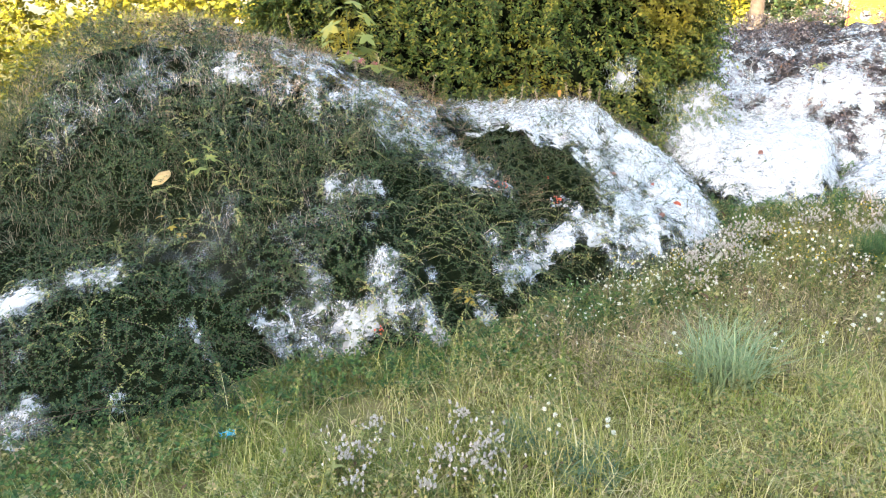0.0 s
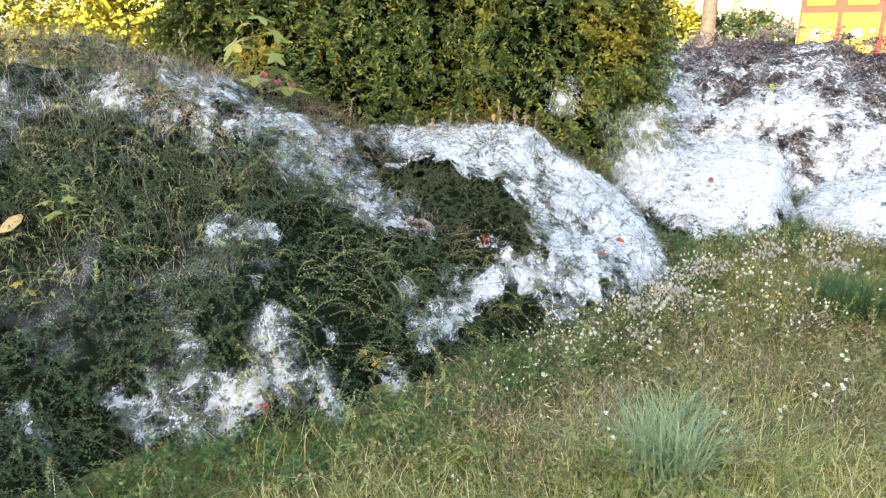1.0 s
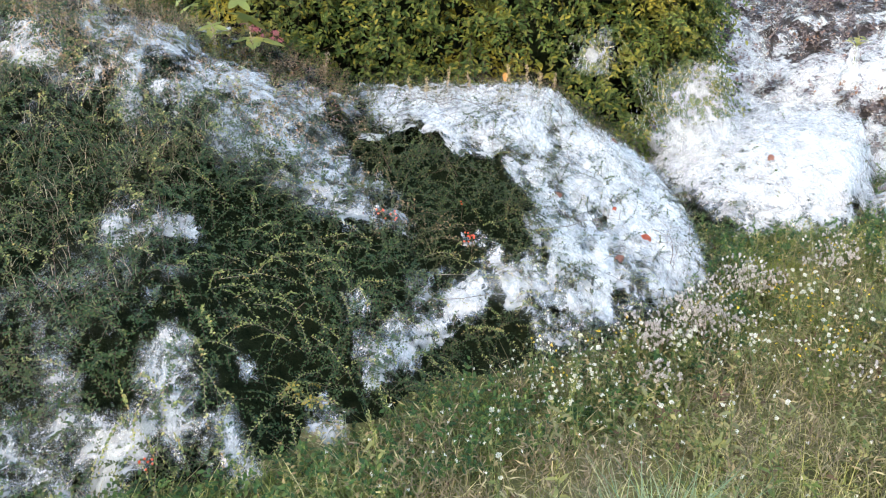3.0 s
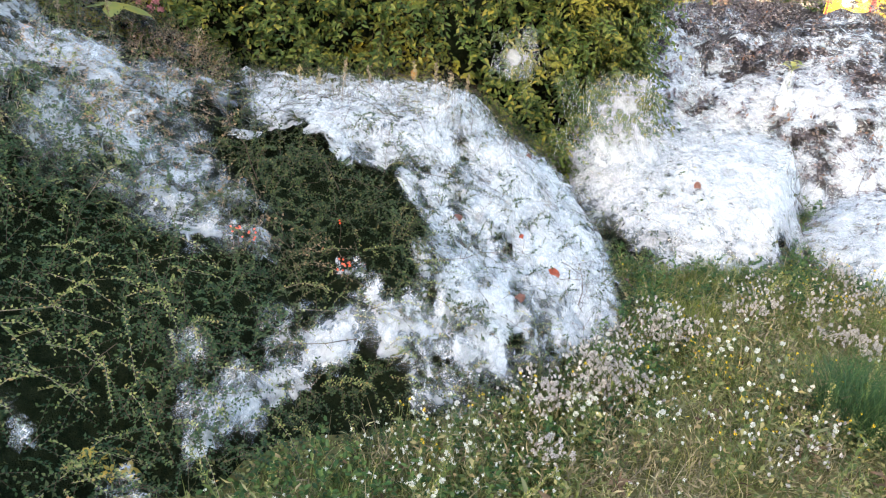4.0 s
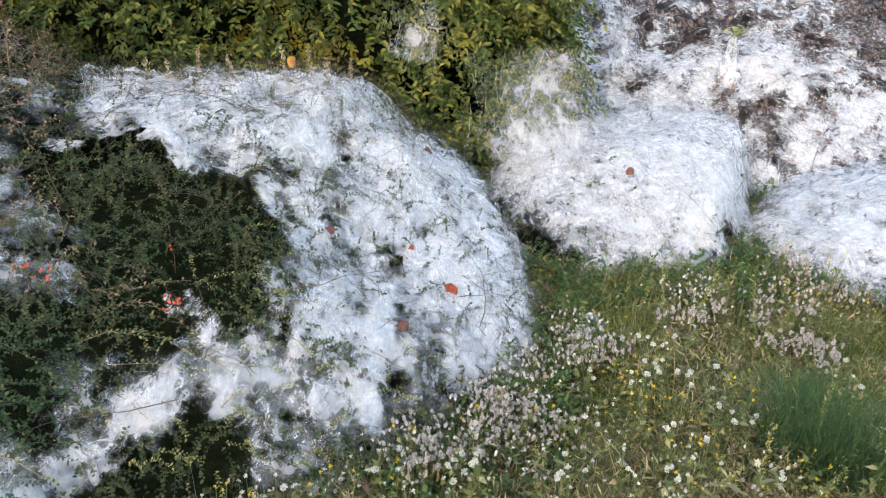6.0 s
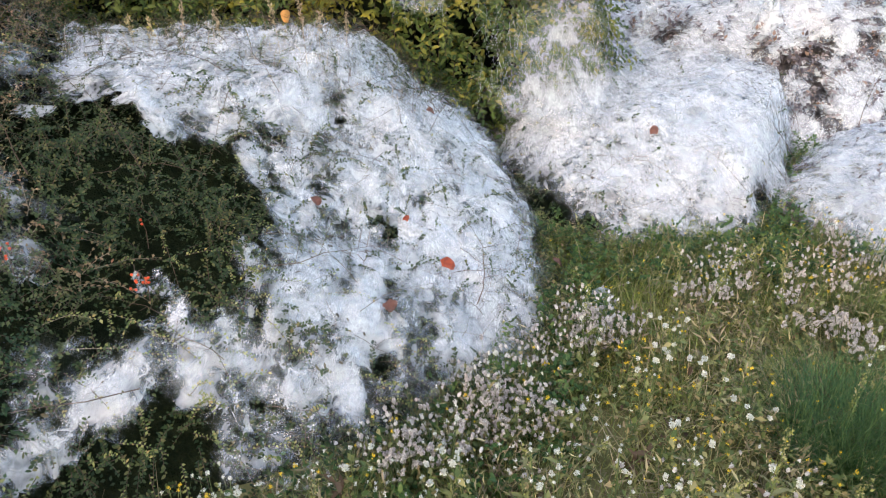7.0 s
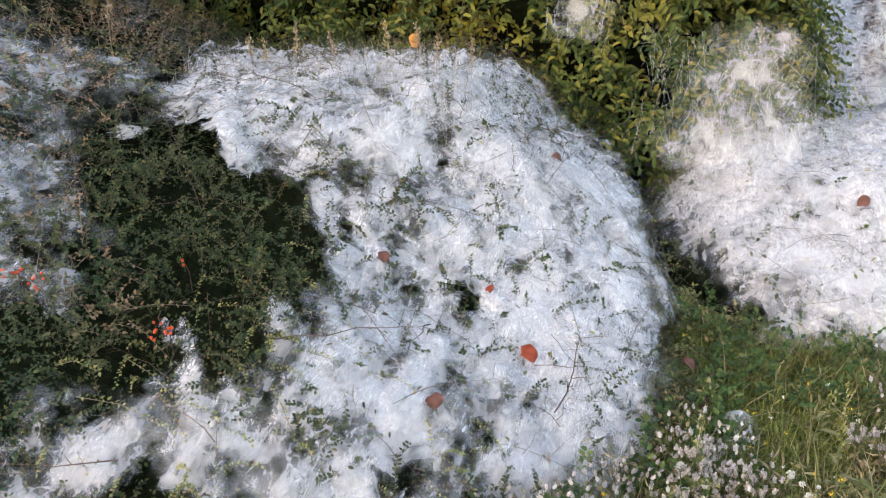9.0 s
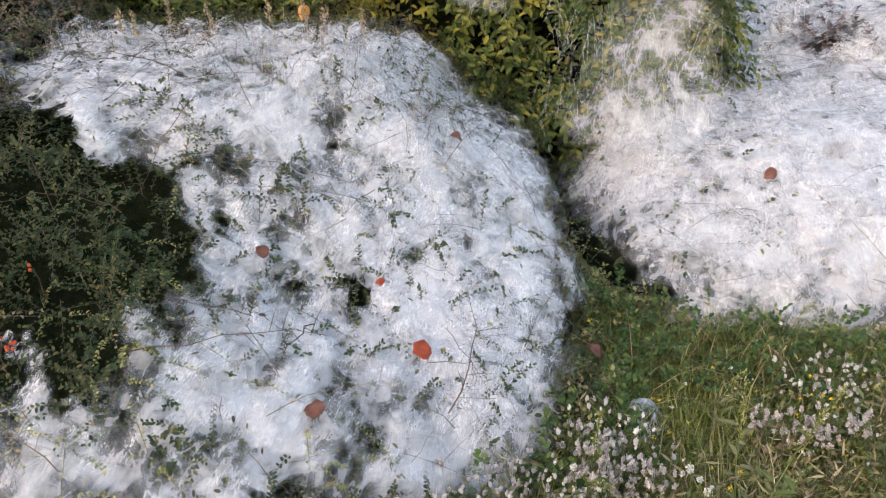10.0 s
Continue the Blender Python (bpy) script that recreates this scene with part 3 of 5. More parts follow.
def leaf_out(key, owner, n, length, leaves, leaf, mat, stem_mat, under=0.35, shape=SMALL_LEAF, corners=SMALL_TRI, zone=None):
    x, y = spots(key, n)
    if zone:
        x, y = x[zone(x, y)], y[zone(x, y)]
    thin = rng.uniform(0, 1, len(x)) > (1 - under) * np.clip(cover(key, x, y) * 1.6, 0, 1)
    gully = (x > 1.55) & (x < 2.1) & (y > 4.65) & (rng.uniform(0, 1, len(x)) < 0.55)
    x, y = x[thin & ~gully], y[thin & ~gully]
    up = normals(x, y)
    lay = rng.uniform(0, 1, len(x))[:, None]
    way = unit(up * (0.25 + 0.6 * lay) + rng.normal(0, 0.6, up.shape) + np.array((0.0, -0.15, 0.15)))
    hollow = fbm(x, y, 0.24, 91, 2)
    some = (hollow > 0.42) | (rng.uniform(0, 1, len(x)) < 0.4)
    x, y, up, way, hollow = x[some], y[some], up[some], way[some], hollow[some]
    root = np.stack([x, y, surf(x, y)], -1) - up * (rng.uniform(0.02, 0.08, len(x)) + 0.3 * np.clip(0.55 - hollow, 0, 0.4) - 0.12 * (fbm(x, y, 0.15, 92, 2) - 0.45))[:, None]
    ln = length * rng.uniform(0.55, 1.3, len(x))
    blades, stems = sprigs(root, way, up, ln, leaves, leaf, shape, corners, 0.25, 0.0012)
    put("foliage", mesh_of("foliage", *blades), mat, owner, kind="stuff")
    put("shoot_wood", mesh_of("shoot_wood", *stems), stem_mat, owner, kind="stuff")


def arching_sprays(key, owner, n, length, leaves, leaf, mat, stem_mat, most=0.6):
    """Longer shoots that bend out over the rest in loose drifts, paler at their young tips."""
    x, y = spots(key, n * 2, 0.06)
    drift = (fbm(x, y, 0.4, 111, 3) > 0.47) & (cover(key, x, y) < most)
    x, y = x[drift][:n], y[drift][:n]
    up = normals(x, y)
    lean = 1.2 * (fbm(x, y, 0.5, 112, 2) - 0.5)
    way = unit(up * rng.uniform(0.35, 0.8, (len(x), 1)) + np.stack([0.45 + lean, -0.35 + 0 * x, 0.1 + 0 * x], -1) + rng.normal(0, 0.35, up.shape))
    root = np.stack([x, y, surf(x, y)], -1) - up * rng.uniform(0.03, 0.07, len(x))[:, None]
    tips, stems = sprigs(root, way, up, length * rng.uniform(0.55, 1.25, len(x)), leaves, leaf, SMALL_LEAF, SMALL_TRI, 0.42, 0.0013)
    put("young_growth", mesh_of("young_growth", *tips), mat, owner, "pale yellowish green young shoots", "stuff")
    put("shoot_wood", mesh_of("shoot_wood", *stems), stem_mat, owner, kind="stuff")


def inner_leaves(key, owner, n, leaf):
    """Shaded leaves deep between the shoots."""
    x, y = spots(key, n)
    up = normals(x, y)
    root = np.stack([x, y, surf(x, y)], -1) - up * rng.uniform(0.12, 0.19, len(x))[:, None]
    way = unit(up * 0.5 + rng.normal(0, 0.6, up.shape))
    deep, _ = sprigs(root, way, up, rng.uniform(0.06, 0.13, len(x)), 8, leaf, SMALL_LEAF, SMALL_TRI, 0.25)
    put("inner_foliage", mesh_of("inner_foliage", *deep), DARK_LEAF, owner, kind="stuff")


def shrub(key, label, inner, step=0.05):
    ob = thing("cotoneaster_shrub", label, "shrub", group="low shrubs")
    # sunken sheet, coloured dark to stand for the shade between the shoots
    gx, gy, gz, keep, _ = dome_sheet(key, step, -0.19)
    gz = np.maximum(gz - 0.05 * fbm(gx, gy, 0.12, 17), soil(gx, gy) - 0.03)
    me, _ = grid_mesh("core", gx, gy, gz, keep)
    put("core", me, inner, ob, "dark inner sheet, shade between the branches put into its colour")
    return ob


# bare or nearly bare shoots that stick out over the silk
def twig_mesh(seed, length, leafy_part=0.5):
    r = np.random.default_rng(seed)
    k = 7
    s = np.linspace(0, 1, k)
    bend = r.normal(0, 0.12, 2)
    line = np.stack([s * length, bend[0] * length * s**2 + r.normal(0, 0.004, k), 0.3 * length * s * (1 - s) + bend[1] * length * 0.4 * s**2], -1)
    pieces = [tube(line, 0.0012 - 0.0008 * s, 4)]
    for j in range(int(length * 22)):
        t = r.uniform(0.2, 0.95)
        at = np.array([np.interp(t, s, line[:, c]) for c in range(3)])
        out = unit(np.array([0.5, r.choice((-1, 1)) * 0.8, r.uniform(0.0, 0.5)]))
        ln = r.uniform(0.015, 0.05)
        pieces.append(tube(np.array([at, at + out * ln * 0.5 + (0, 0, 0.003), at + out * ln]), np.array((0.0007, 0.0006, 0.0003)), 3))
    wood = mesh_of("twig", *joined(pieces))
    n = max(4, int(length * 150 * leafy_part))
    t = r.uniform(0.1, 1, n)
    at = np.stack([np.interp(t, s, line[:, c]) for c in range(3)], -1)
    ax = unit(np.stack([r.normal(0.5, 0.4, n), r.choice((-1, 1), n) * 0.8, r.normal(0.2, 0.4, n)], -1))
    nz = unit(np.array((0, 0, 1.0)) + r.normal(0, 0.4, (n, 3)))
    ay = unit(np.cross(nz, ax))
    leaves = mesh_of("twig_leaves", *scatter(SMALL_LEAF, SMALL_TRI, at, ax, ay, np.cross(ax, ay), 0.0048 * r.uniform(0.6, 1.3, n)))
    return wood, leaves


TWIGS = [twig_mesh(k, 0.12 + 0.03 * k, 0.1 + 0.08 * (k % 4)) for k in range(8)]


def lay_twigs(key, owner, n, low=0.5, wood=None, size=1.0):
    x, y = spots(key, n * 6, 0.05)
    ok = (cover(key, x, y) > low) & (y < 8.0)
    x, y = x[ok][:n], y[ok][:n]
    up = normals(x, y)
    for k in range(len(x)):
        w, lv = TWIGS[rng.integers(len(TWIGS))]
        ax = rng.normal(0, 1, 3)
        z = Vector(up[k])
        ax = Vector(ax - up[k] * (ax @ up[k]))
        ax = (ax.normalized() + z * rng.uniform(-0.05, 0.3)).normalized()
        ay = z.cross(ax).normalized()
        m = Matrix((ax, ay, ax.cross(ay))).transposed().to_4x4()
        m.translation = Vector((x[k], y[k], surf(x[k], y[k]) + 0.015))
        ob = put("twig", w, wood or TWIG, owner)
        ob.matrix_basis = m @ Matrix.Scale(size * rng.uniform(0.4, 1.1), 4)
        lo = put("twig_leaves", lv, DARK_LEAF, ob)


def lay_scraps(key, owner, n):
    """Dry leaf scraps and twig bits held in the silk."""
    x, y = spots(key, n * 3)
    keep = cover(key, x, y) > 0.45
    x, y = x[keep][:n], y[keep][:n]
    up = unit(normals(x, y) + rng.normal(0, 0.25, (len(x), 3)))
    ax = unit(np.cross(up, rng.normal(0, 1, (len(x), 3))))
    size = rng.uniform(0.006, 0.022, (len(x), 1)) * np.stack([np.ones(len(x)), rng.uniform(0.15, 0.9, len(x)), np.ones(len(x))], -1)
    v = scatter(ROUND_LEAF, ROUND_TRI, np.stack([x, y, surf(x, y) + rng.uniform(-0.005, 0.02, len(x))], -1), ax, np.cross(up, ax), up, size)
    put("leaf_litter", mesh_of("leaf_litter", *v), SCRAP, owner, "dark dry leaf scraps held in the silk", "stuff")


SCRAP = leafy("leaf_scrap", [(0.0, (0.04, 0.03, 0.02)), (0.5, (0.09, 0.07, 0.04)), (0.8, (0.1, 0.12, 0.04)), (1.0, (0.28, 0.24, 0.1))], None, 0.7, 0.1)

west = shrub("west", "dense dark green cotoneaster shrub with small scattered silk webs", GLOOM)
leaf_out("west", west, 26000, 0.17, 18, 0.0125, SHRUB_LEAF, TWIG, 0.8, zone=lambda x, y: (y + 0.25 * x < 4.2 + 0.8 * (fbm(x, y, 0.5, 95) - 0.5)) | (fbm(x, y, 0.18, 96) > 0.58))
leaf_out("west", west, 20000, 0.14, 10, 0.013, OLIVE, DRY_TWIG, 0.9, zone=lambda x, y: y + 0.25 * x > 4.08 + 0.8 * (fbm(x, y, 0.5, 95) - 0.5))
arching_sprays("west", west, 2200, 0.26, 24, 0.0115, SPRAY_LEAF, DRY_TWIG)
inner_leaves("west", west, 4500, 0.016)
lay_silk("west", west, 0.028)
lay_threads("west", west, 12000, 0.075, 0.00013)
lay_twigs("west", west, 90, -1.0, TWIG, 1.5)

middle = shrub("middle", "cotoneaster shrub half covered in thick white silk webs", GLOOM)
leaf_out("middle", middle, 10500, 0.14, 18, 0.0115, DARK_LEAF, TWIG, 0.36, ROUND_LEAF, ROUND_TRI)
arching_sprays("middle", middle, 1000, 0.19, 20, 0.0095, SPRAY_LEAF, TWIG, 0.5)
inner_leaves("middle", middle, 3800, 0.014)
lay_silk("middle", middle, 0.0165)
lay_threads("middle", middle, 11000, 0.075, 0.0001)
lay_twigs("middle", middle, 40, -1.0, TWIG, 1.6)
lay_scraps("middle", middle, 900)
lay_twigs("middle", middle, 210)

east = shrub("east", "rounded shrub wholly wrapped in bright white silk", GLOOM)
leaf_out("east", east, 2500, 0.1, 10, 0.02, DARK_LEAF, TWIG, 0.12)
lay_silk("east", east, 0.02)
lay_threads("east", east, 8000, 0.075, 0.0001)
lay_scraps("east", east, 500)
lay_twigs("east", east, 130)

corner = shrub("corner", "small shrub veiled in greyish white silk", GLOOM)
leaf_out("corner", corner, 2200, 0.1, 10, 0.02, DEAD_LEAF, TWIG, 0.3)
lay_silk("corner", corner, 0.02)
lay_threads("corner", corner, 10000)
lay_scraps("corner", corner, 400)
lay_twigs("corner", corner, 50)

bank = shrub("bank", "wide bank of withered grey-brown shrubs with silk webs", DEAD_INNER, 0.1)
leaf_out("bank", bank, 12000, 0.17, 11, 0.03, DEAD_LEAF, DRY_TWIG, 0.5)
lay_silk("bank", bank, 0.045)
lay_threads("bank", bank, 20000, 0.09, 0.0004)
lay_twigs("bank", bank, 60, 0.3, DRY_TWIG, 1.6)


# ---- hedge ----
HX, HY, HA, HB, HH = 0.35, 6.80, 2.02, 0.9, 2.5


def hedge_skin(th, z, inset=0.0):
    """A place on the hedge's outer skin, and the way out of it."""
    k = 1 - 0.25 * np.clip((z - 1.7) / 0.8, 0, 1) ** 2 - 0.07 * np.clip((z - 0.8) / 0.8, 0, 1)
    c, s = np.cos(th), np.sin(th)
    r = (np.abs(c) ** 5 + np.abs(s) ** 5) ** -0.2
    bulge = 0.42 * (fbm(th * 2.3 + 7, z, 0.55, 41) - 0.5)
    x, y = HX + (HA * k + bulge - inset) * c * r, HY + (HB * k + bulge - inset) * s * r
    out = unit(np.stack([np.sign(c) * np.abs(c * r) ** 4 / HA, np.sign(s) * np.abs(s * r) ** 4 / HB, 0 * z], -1))
    return np.stack([x, y, z], -1), out


def build_hedge():
    ob = thing("hedge", "tall dense hedge of glossy yellowish green leaves", "hedge")
    # smooth inner shell, near black in place of the shade behind the leaves
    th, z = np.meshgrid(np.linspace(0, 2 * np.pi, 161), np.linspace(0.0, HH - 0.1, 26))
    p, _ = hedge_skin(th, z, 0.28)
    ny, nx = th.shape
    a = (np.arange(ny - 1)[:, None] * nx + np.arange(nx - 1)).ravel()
    put("core", mesh_of("core", p.reshape(-1, 3), np.stack([a, a + 1, a + nx + 1, a + nx], -1), True), GLOOM, ob, "dark inner sheet, shade between the branches put into its colour")
    n = 9500
    x = rng.uniform(-1, 1, n)
    th = np.where(rng.uniform(0, 1, n) < 0.8, np.arctan2(-1 - 0 * x, x * 1.02 * HA / HB) , rng.uniform(-np.pi, 0.3, n))
    z = soil(0, 6) + rng.uniform(0.05, HH, n)
    clump = fbm(th * 4.0 + 3, z, 0.2, 181, 2)
    fill = (clump > 0.44) | (rng.uniform(0, 1, n) < 0.65)
    th, z, clump = th[fill], z[fill], clump[fill]
    n = len(th)
    root, out = hedge_skin(th, z, rng.uniform(0.0, 0.2, n) + 0.5 * np.clip(0.55 - clump, 0, 0.3))
    way = unit(out * 0.9 + np.array((0, 0, 0.35)) + rng.normal(0, 0.5, out.shape))
    up = unit(out * 0.8 + np.array((0, 0, 0.7)) + rng.normal(0, 0.2, out.shape))
    blades, stems = sprigs(root, way, up, rng.uniform(0.14, 0.32, n), 14, 0.038, ROUND_LEAF * (1, 0.8, 1.8), ROUND_TRI, 0.5, 0.0018)
    put("foliage", mesh_of("foliage", *blades), HEDGE_LEAF, ob, kind="stuff")
    put("shoot_wood", mesh_of("shoot_wood", *stems), TWIG, ob, kind="stuff")


build_hedge()


# ---- meadow ----
def blades(x, y, z, length, width, lean, segs=3):
    """Curved tapering grass blades."""
    n = len(x)
    a = rng.uniform(0, 2 * np.pi, n)
    out = np.stack([np.cos(a), np.sin(a), 0 * a], -1)
    side = np.stack([-np.sin(a), np.cos(a), 0 * a], -1)
    s = np.linspace(0, 1, segs + 1)
    root = np.stack([x, y, z], -1)
    reach = (length * lean)[:, None, None]
    line = root[:, None] + reach * out[:, None] * (s**1.8)[None, :, None]
    line = line + (length * np.sqrt(np.maximum(1 - (0.75 * lean) ** 2, 0.15)))[:, None, None] * np.array((0, 0, 1.0)) * (s - 0.35 * np.minimum(lean, 1).mean() * s**2)[None, :, None]
    w = (width[:, None] * (1 - 0.9 * s**1.5)[None])[..., None]
    v = np.stack([line - side[:, None] * w, line + side[:, None] * w], 2).reshape(-1, 3)
    k = 2 * (segs + 1)
    f = np.array([q for i in range(segs) for q in ((2 * i, 2 * i + 1, 2 * i + 3), (2 * i, 2 * i + 3, 2 * i + 2))])
    return v, ((np.arange(n) * k)[:, None, None] + f[None]).reshape(-1, 3)


def open_ground(n, x0, x1, y0, y1, top=0.08):
    x, y = rng.uniform(x0, x1, n), rng.uniform(y0, y1, n)
    keep = surf(x, y) - soil(x, y) < top
    return x[keep], y[keep]


def build_grass():
    x, y = open_ground(150000, -2.6, 4.6, 0.9, 5.4)
    near = rng.uniform(0, 1, len(x)) < np.clip((fbm(x, y, 0.3, 63) - 0.3) * 4, 0.3, 1)
    x, y = x[near], y[near]
    straw = y < 2.75 + 0.1 * x + 1.2 * (fbm(x, y, 0.5, 64) - 0.5) + rng.normal(0, 0.12, len(x))
    ln = 0.04 + 0.3 * rng.beta(1.6, 4, len(x)) * (0.4 + 1.2 * fbm(x, y, 0.5, 61))
    wide, lean = rng.uniform(0.0009, 0.0026, len(x)), rng.uniform(0.2, 1.3, len(x))
    for name, label, mat, here, tall_by in (("grass", "sparse dry yellow-green meadow grass on the ground", GRASS, straw, 1.0), ("olive_grass", "olive green and brownish meadow grass among the flowers", OLIVE_GRASS, ~straw & (rng.uniform(0, 1, len(x)) < 0.75), 0.75)):
        v = blades(x[here], y[here], soil(x[here], y[here]) - 0.01, ln[here] * tall_by, wide[here], lean[here], 2)
        tagged(put(name, mesh_of(name, *v), mat, None, "", "stuff"), label, "grass")
    # lush green fringe along the foot of the shrubs
    x, y = rng.uniform(-3, 5, 150000), rng.uniform(1.5, 6, 150000)
    h = np.max([rise(k, x, y) for k in DOMES], axis=0)
    e = 0.34
    ahead = np.max([rise(k, x - 0.3 * e, y + e) for k in DOMES], axis=0)
    keep = (h < 0.12) & (ahead > 0.05)
    x, y = x[keep][:32000], y[keep][:32000]
    fx, fy = x[::6], y[::6]
    v = blades(x, y, soil(x, y) - 0.01, rng.uniform(0.05, 0.15, len(x)), rng.uniform(0.0012, 0.003, len(x)), rng.uniform(0.2, 1.1, len(x)))
    ob = put("green_grass", mesh_of("green_grass", *v), LUSH, None, "", "stuff")
    tagged(ob, "fresh green grass along the foot of the shrubs", "grass")
    root = np.stack([fx, fy, soil(fx, fy) + rng.uniform(0.0, 0.1, len(fx))], -1)
    up = unit(np.array((0, -0.3, 1.0)) + rng.normal(0, 0.25, root.shape))
    lv, st = sprigs(root, unit(np.array((0, -0.2, 0.7)) + rng.normal(0, 0.7, root.shape)), up, rng.uniform(0.05, 0.13, len(fx)), 7, 0.02, ROUND_LEAF, ROUND_TRI, 0.25, 0.001)
    ob = put("fringe_herbs", mesh_of("fringe_herbs", *lv), FRINGE_LEAF, None, "", "stuff")
    tagged(ob, "dense dark green herbs at the shrubs' foot", "herbs")
    # short fresh grass on the open side of the shrubs
    x, y = open_ground(60000, 1.75, 4.0, 3.95, 5.6, 0.06)
    keep = rng.uniform(0, 1, len(x)) < np.clip(0.25 + 1.6 * (fbm(x, y, 0.3, 65) - 0.35) + 0.6 * (y - 4.5), 0.1, 1)
    x2, y2 = open_ground(40000, -1.2, 1.0, 1.7, 3.0, 0.06)
    more = rng.uniform(0, 1, len(x2)) < np.clip(3.0 * (fbm(x2, y2, 0.4, 66) - 0.42), 0.03, 1)
    x, y = np.concatenate([x[keep], x2[more]]), np.concatenate([y[keep], y2[more]])
    v = blades(x, y, soil(x, y) - 0.01, rng.uniform(0.04, 0.14, len(x)), rng.uniform(0.0009, 0.0022, len(x)), rng.uniform(0.2, 1.2, len(x)), 2)
    ob = put("fresh_grass", mesh_of("fresh_grass", *v), FRESH, None, "", "stuff")
    tagged(ob, "short fresh yellowish green grass between shrubs and flowers", "grass")
    # low herbs
    x, y = open_ground(25000, -2, 4.5, 1.2, 5.2, 0.15)
    some = fbm(x, y, 0.35, 67) > 0.47
    x, y = x[some], y[some]
    root = np.stack([x, y, soil(x, y) + rng.uniform(0.0, 0.08, len(x))], -1)
    up = unit(np.array((0, 0, 1.0)) + rng.normal(0, 0.2, root.shape))
    way = unit(np.array((0, 0, 0.7)) + rng.normal(0, 0.7, root.shape))
    lv, st = sprigs(root, way, up, rng.uniform(0.04, 0.1, len(x)), 6, 0.019, SMALL_LEAF, SMALL_TRI, 0.2, 0.001)
    ob = put("herbs", mesh_of("herbs", *lv), LOW_LEAF, None, "", "stuff")
    tagged(ob, "low green herbs among the meadow grass", "herbs")


build_grass()


def tuft(label, place, n, length, width, mat, spread=0.06, lean=(0.15, 1.0)):
    ob = thing("grass_tuft", label, "grass tuft", (place[0], place[1], float(soil(*place))))
    a, r = rng.uniform(0, 2 * np.pi, n), spread * np.sqrt(rng.uniform(0, 1, n))
    v = blades(r * np.cos(a), r * np.sin(a), -0.01 + 0 * a, length * rng.uniform(0.45, 1.1, n), width * rng.uniform(0.6, 1.2, n), rng.uniform(*lean, n), 5)
    put("inner_growth", mesh_of("inner_growth", *v), mat, ob, kind="stuff")
    kinds = []
    for k in range(6):
        one = blades(np.zeros(1), np.zeros(1), np.zeros(1), np.array([length * (0.75 + 0.08 * k)]), np.array([width * 1.1]), np.array([0.35 + 0.13 * k]), 6)
        kinds.append(mesh_of("blade", *one))
    for k in range(45):
        r, b = spread * math.sqrt(rng.uniform(0, 1)), rng.uniform(0, 2 * np.pi)
        put("blade", kinds[k % 6], mat, ob).matrix_basis = pose(r * math.cos(b), r * math.sin(b), -0.005, rng.normal(0, 6), rng.normal(0, 6), rng.uniform(0, 360))
    return ob


tuft("tall pale bluish green grass tuft with arching blades", (1.16, 2.5), 420, 0.42, 0.003, PALE, 0.12)
DEEP_GRASS = leafy("deep_green_blade", [(0.0, (0.03, 0.075, 0.025)), (0.6, (0.07, 0.14, 0.045)), (1.0, (0.16, 0.22, 0.07))], None, 0.5, 0.3)
GLAUCOUS = leafy("grey_green_blade", [(0.0, (0.07, 0.13, 0.08)), (0.6, (0.14, 0.22, 0.14)), (1.0, (0.26, 0.33, 0.2))], None, 0.6, 0.3)
tuft("low grey-green leafy tuft in the dry grass", (0.5, 1.98), 320, 0.13, 0.004, GLAUCOUS, 0.12)
tuft("low grey-green leafy tuft by the clover", (0.32, 2.2), 220, 0.11, 0.004, GLAUCOUS, 0.1)
tuft("fine dark green grass tuft in the meadow", (2.54, 3.74), 2600, 0.3, 0.0015, DEEP_GRASS, 0.17)
tuft("bright green grass tuft at the white shrub's foot", (2.5, 4.85), 1400, 0.17, 0.0016, LUSH, 0.2)
tuft("fine dark green grass tuft by the flowers", (2.9, 4.35), 500, 0.2, 0.0016, LUSH, 0.12)


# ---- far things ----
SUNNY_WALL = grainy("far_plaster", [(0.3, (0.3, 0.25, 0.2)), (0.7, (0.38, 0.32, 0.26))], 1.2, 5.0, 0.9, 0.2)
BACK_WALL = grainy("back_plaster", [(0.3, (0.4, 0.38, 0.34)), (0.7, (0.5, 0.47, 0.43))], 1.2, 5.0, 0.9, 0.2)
RED_PAINT = plain("red_paint", (0.55, 0.03, 0.02), 0.4, 0.5, 0.08, 6.0)
YELLOW_PAINT = plain("yellow_paint", (0.8, 0.5, 0.02), 0.4, 0.5, 0.08, 6.0)
GREY_PRINT = plain("grey_print", (0.45, 0.38, 0.25), 0.5)
WHITE_PRINT = plain("white_print", (0.8, 0.75, 0.6), 0.5)
BARK = grainy("bark", [(0.3, (0.06, 0.045, 0.034)), (0.7, (0.13, 0.1, 0.08))], 14.0, 8.0, 0.9, 0.9)
BLACK = plain("dark_opening", (0.02, 0.02, 0.02), 0.5)


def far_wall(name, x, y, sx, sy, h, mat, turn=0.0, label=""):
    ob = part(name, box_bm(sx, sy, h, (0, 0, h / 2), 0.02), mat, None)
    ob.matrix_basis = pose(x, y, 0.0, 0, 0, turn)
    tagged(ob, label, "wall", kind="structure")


far_wall("wall_far", 6.0, 20.0, 30.0, 0.4, 5.0, SUNNY_WALL, -6.0, "sunlit beige plaster wall of a far building")
# the second wall is never in view: added to shade shrubs and meadow
far_wall("shade_wall", -8.0, -25.0, 60.0, 0.4, 10.9, BACK_WALL, 0.0, "unseen plain wall added to keep the low sun off the meadow")


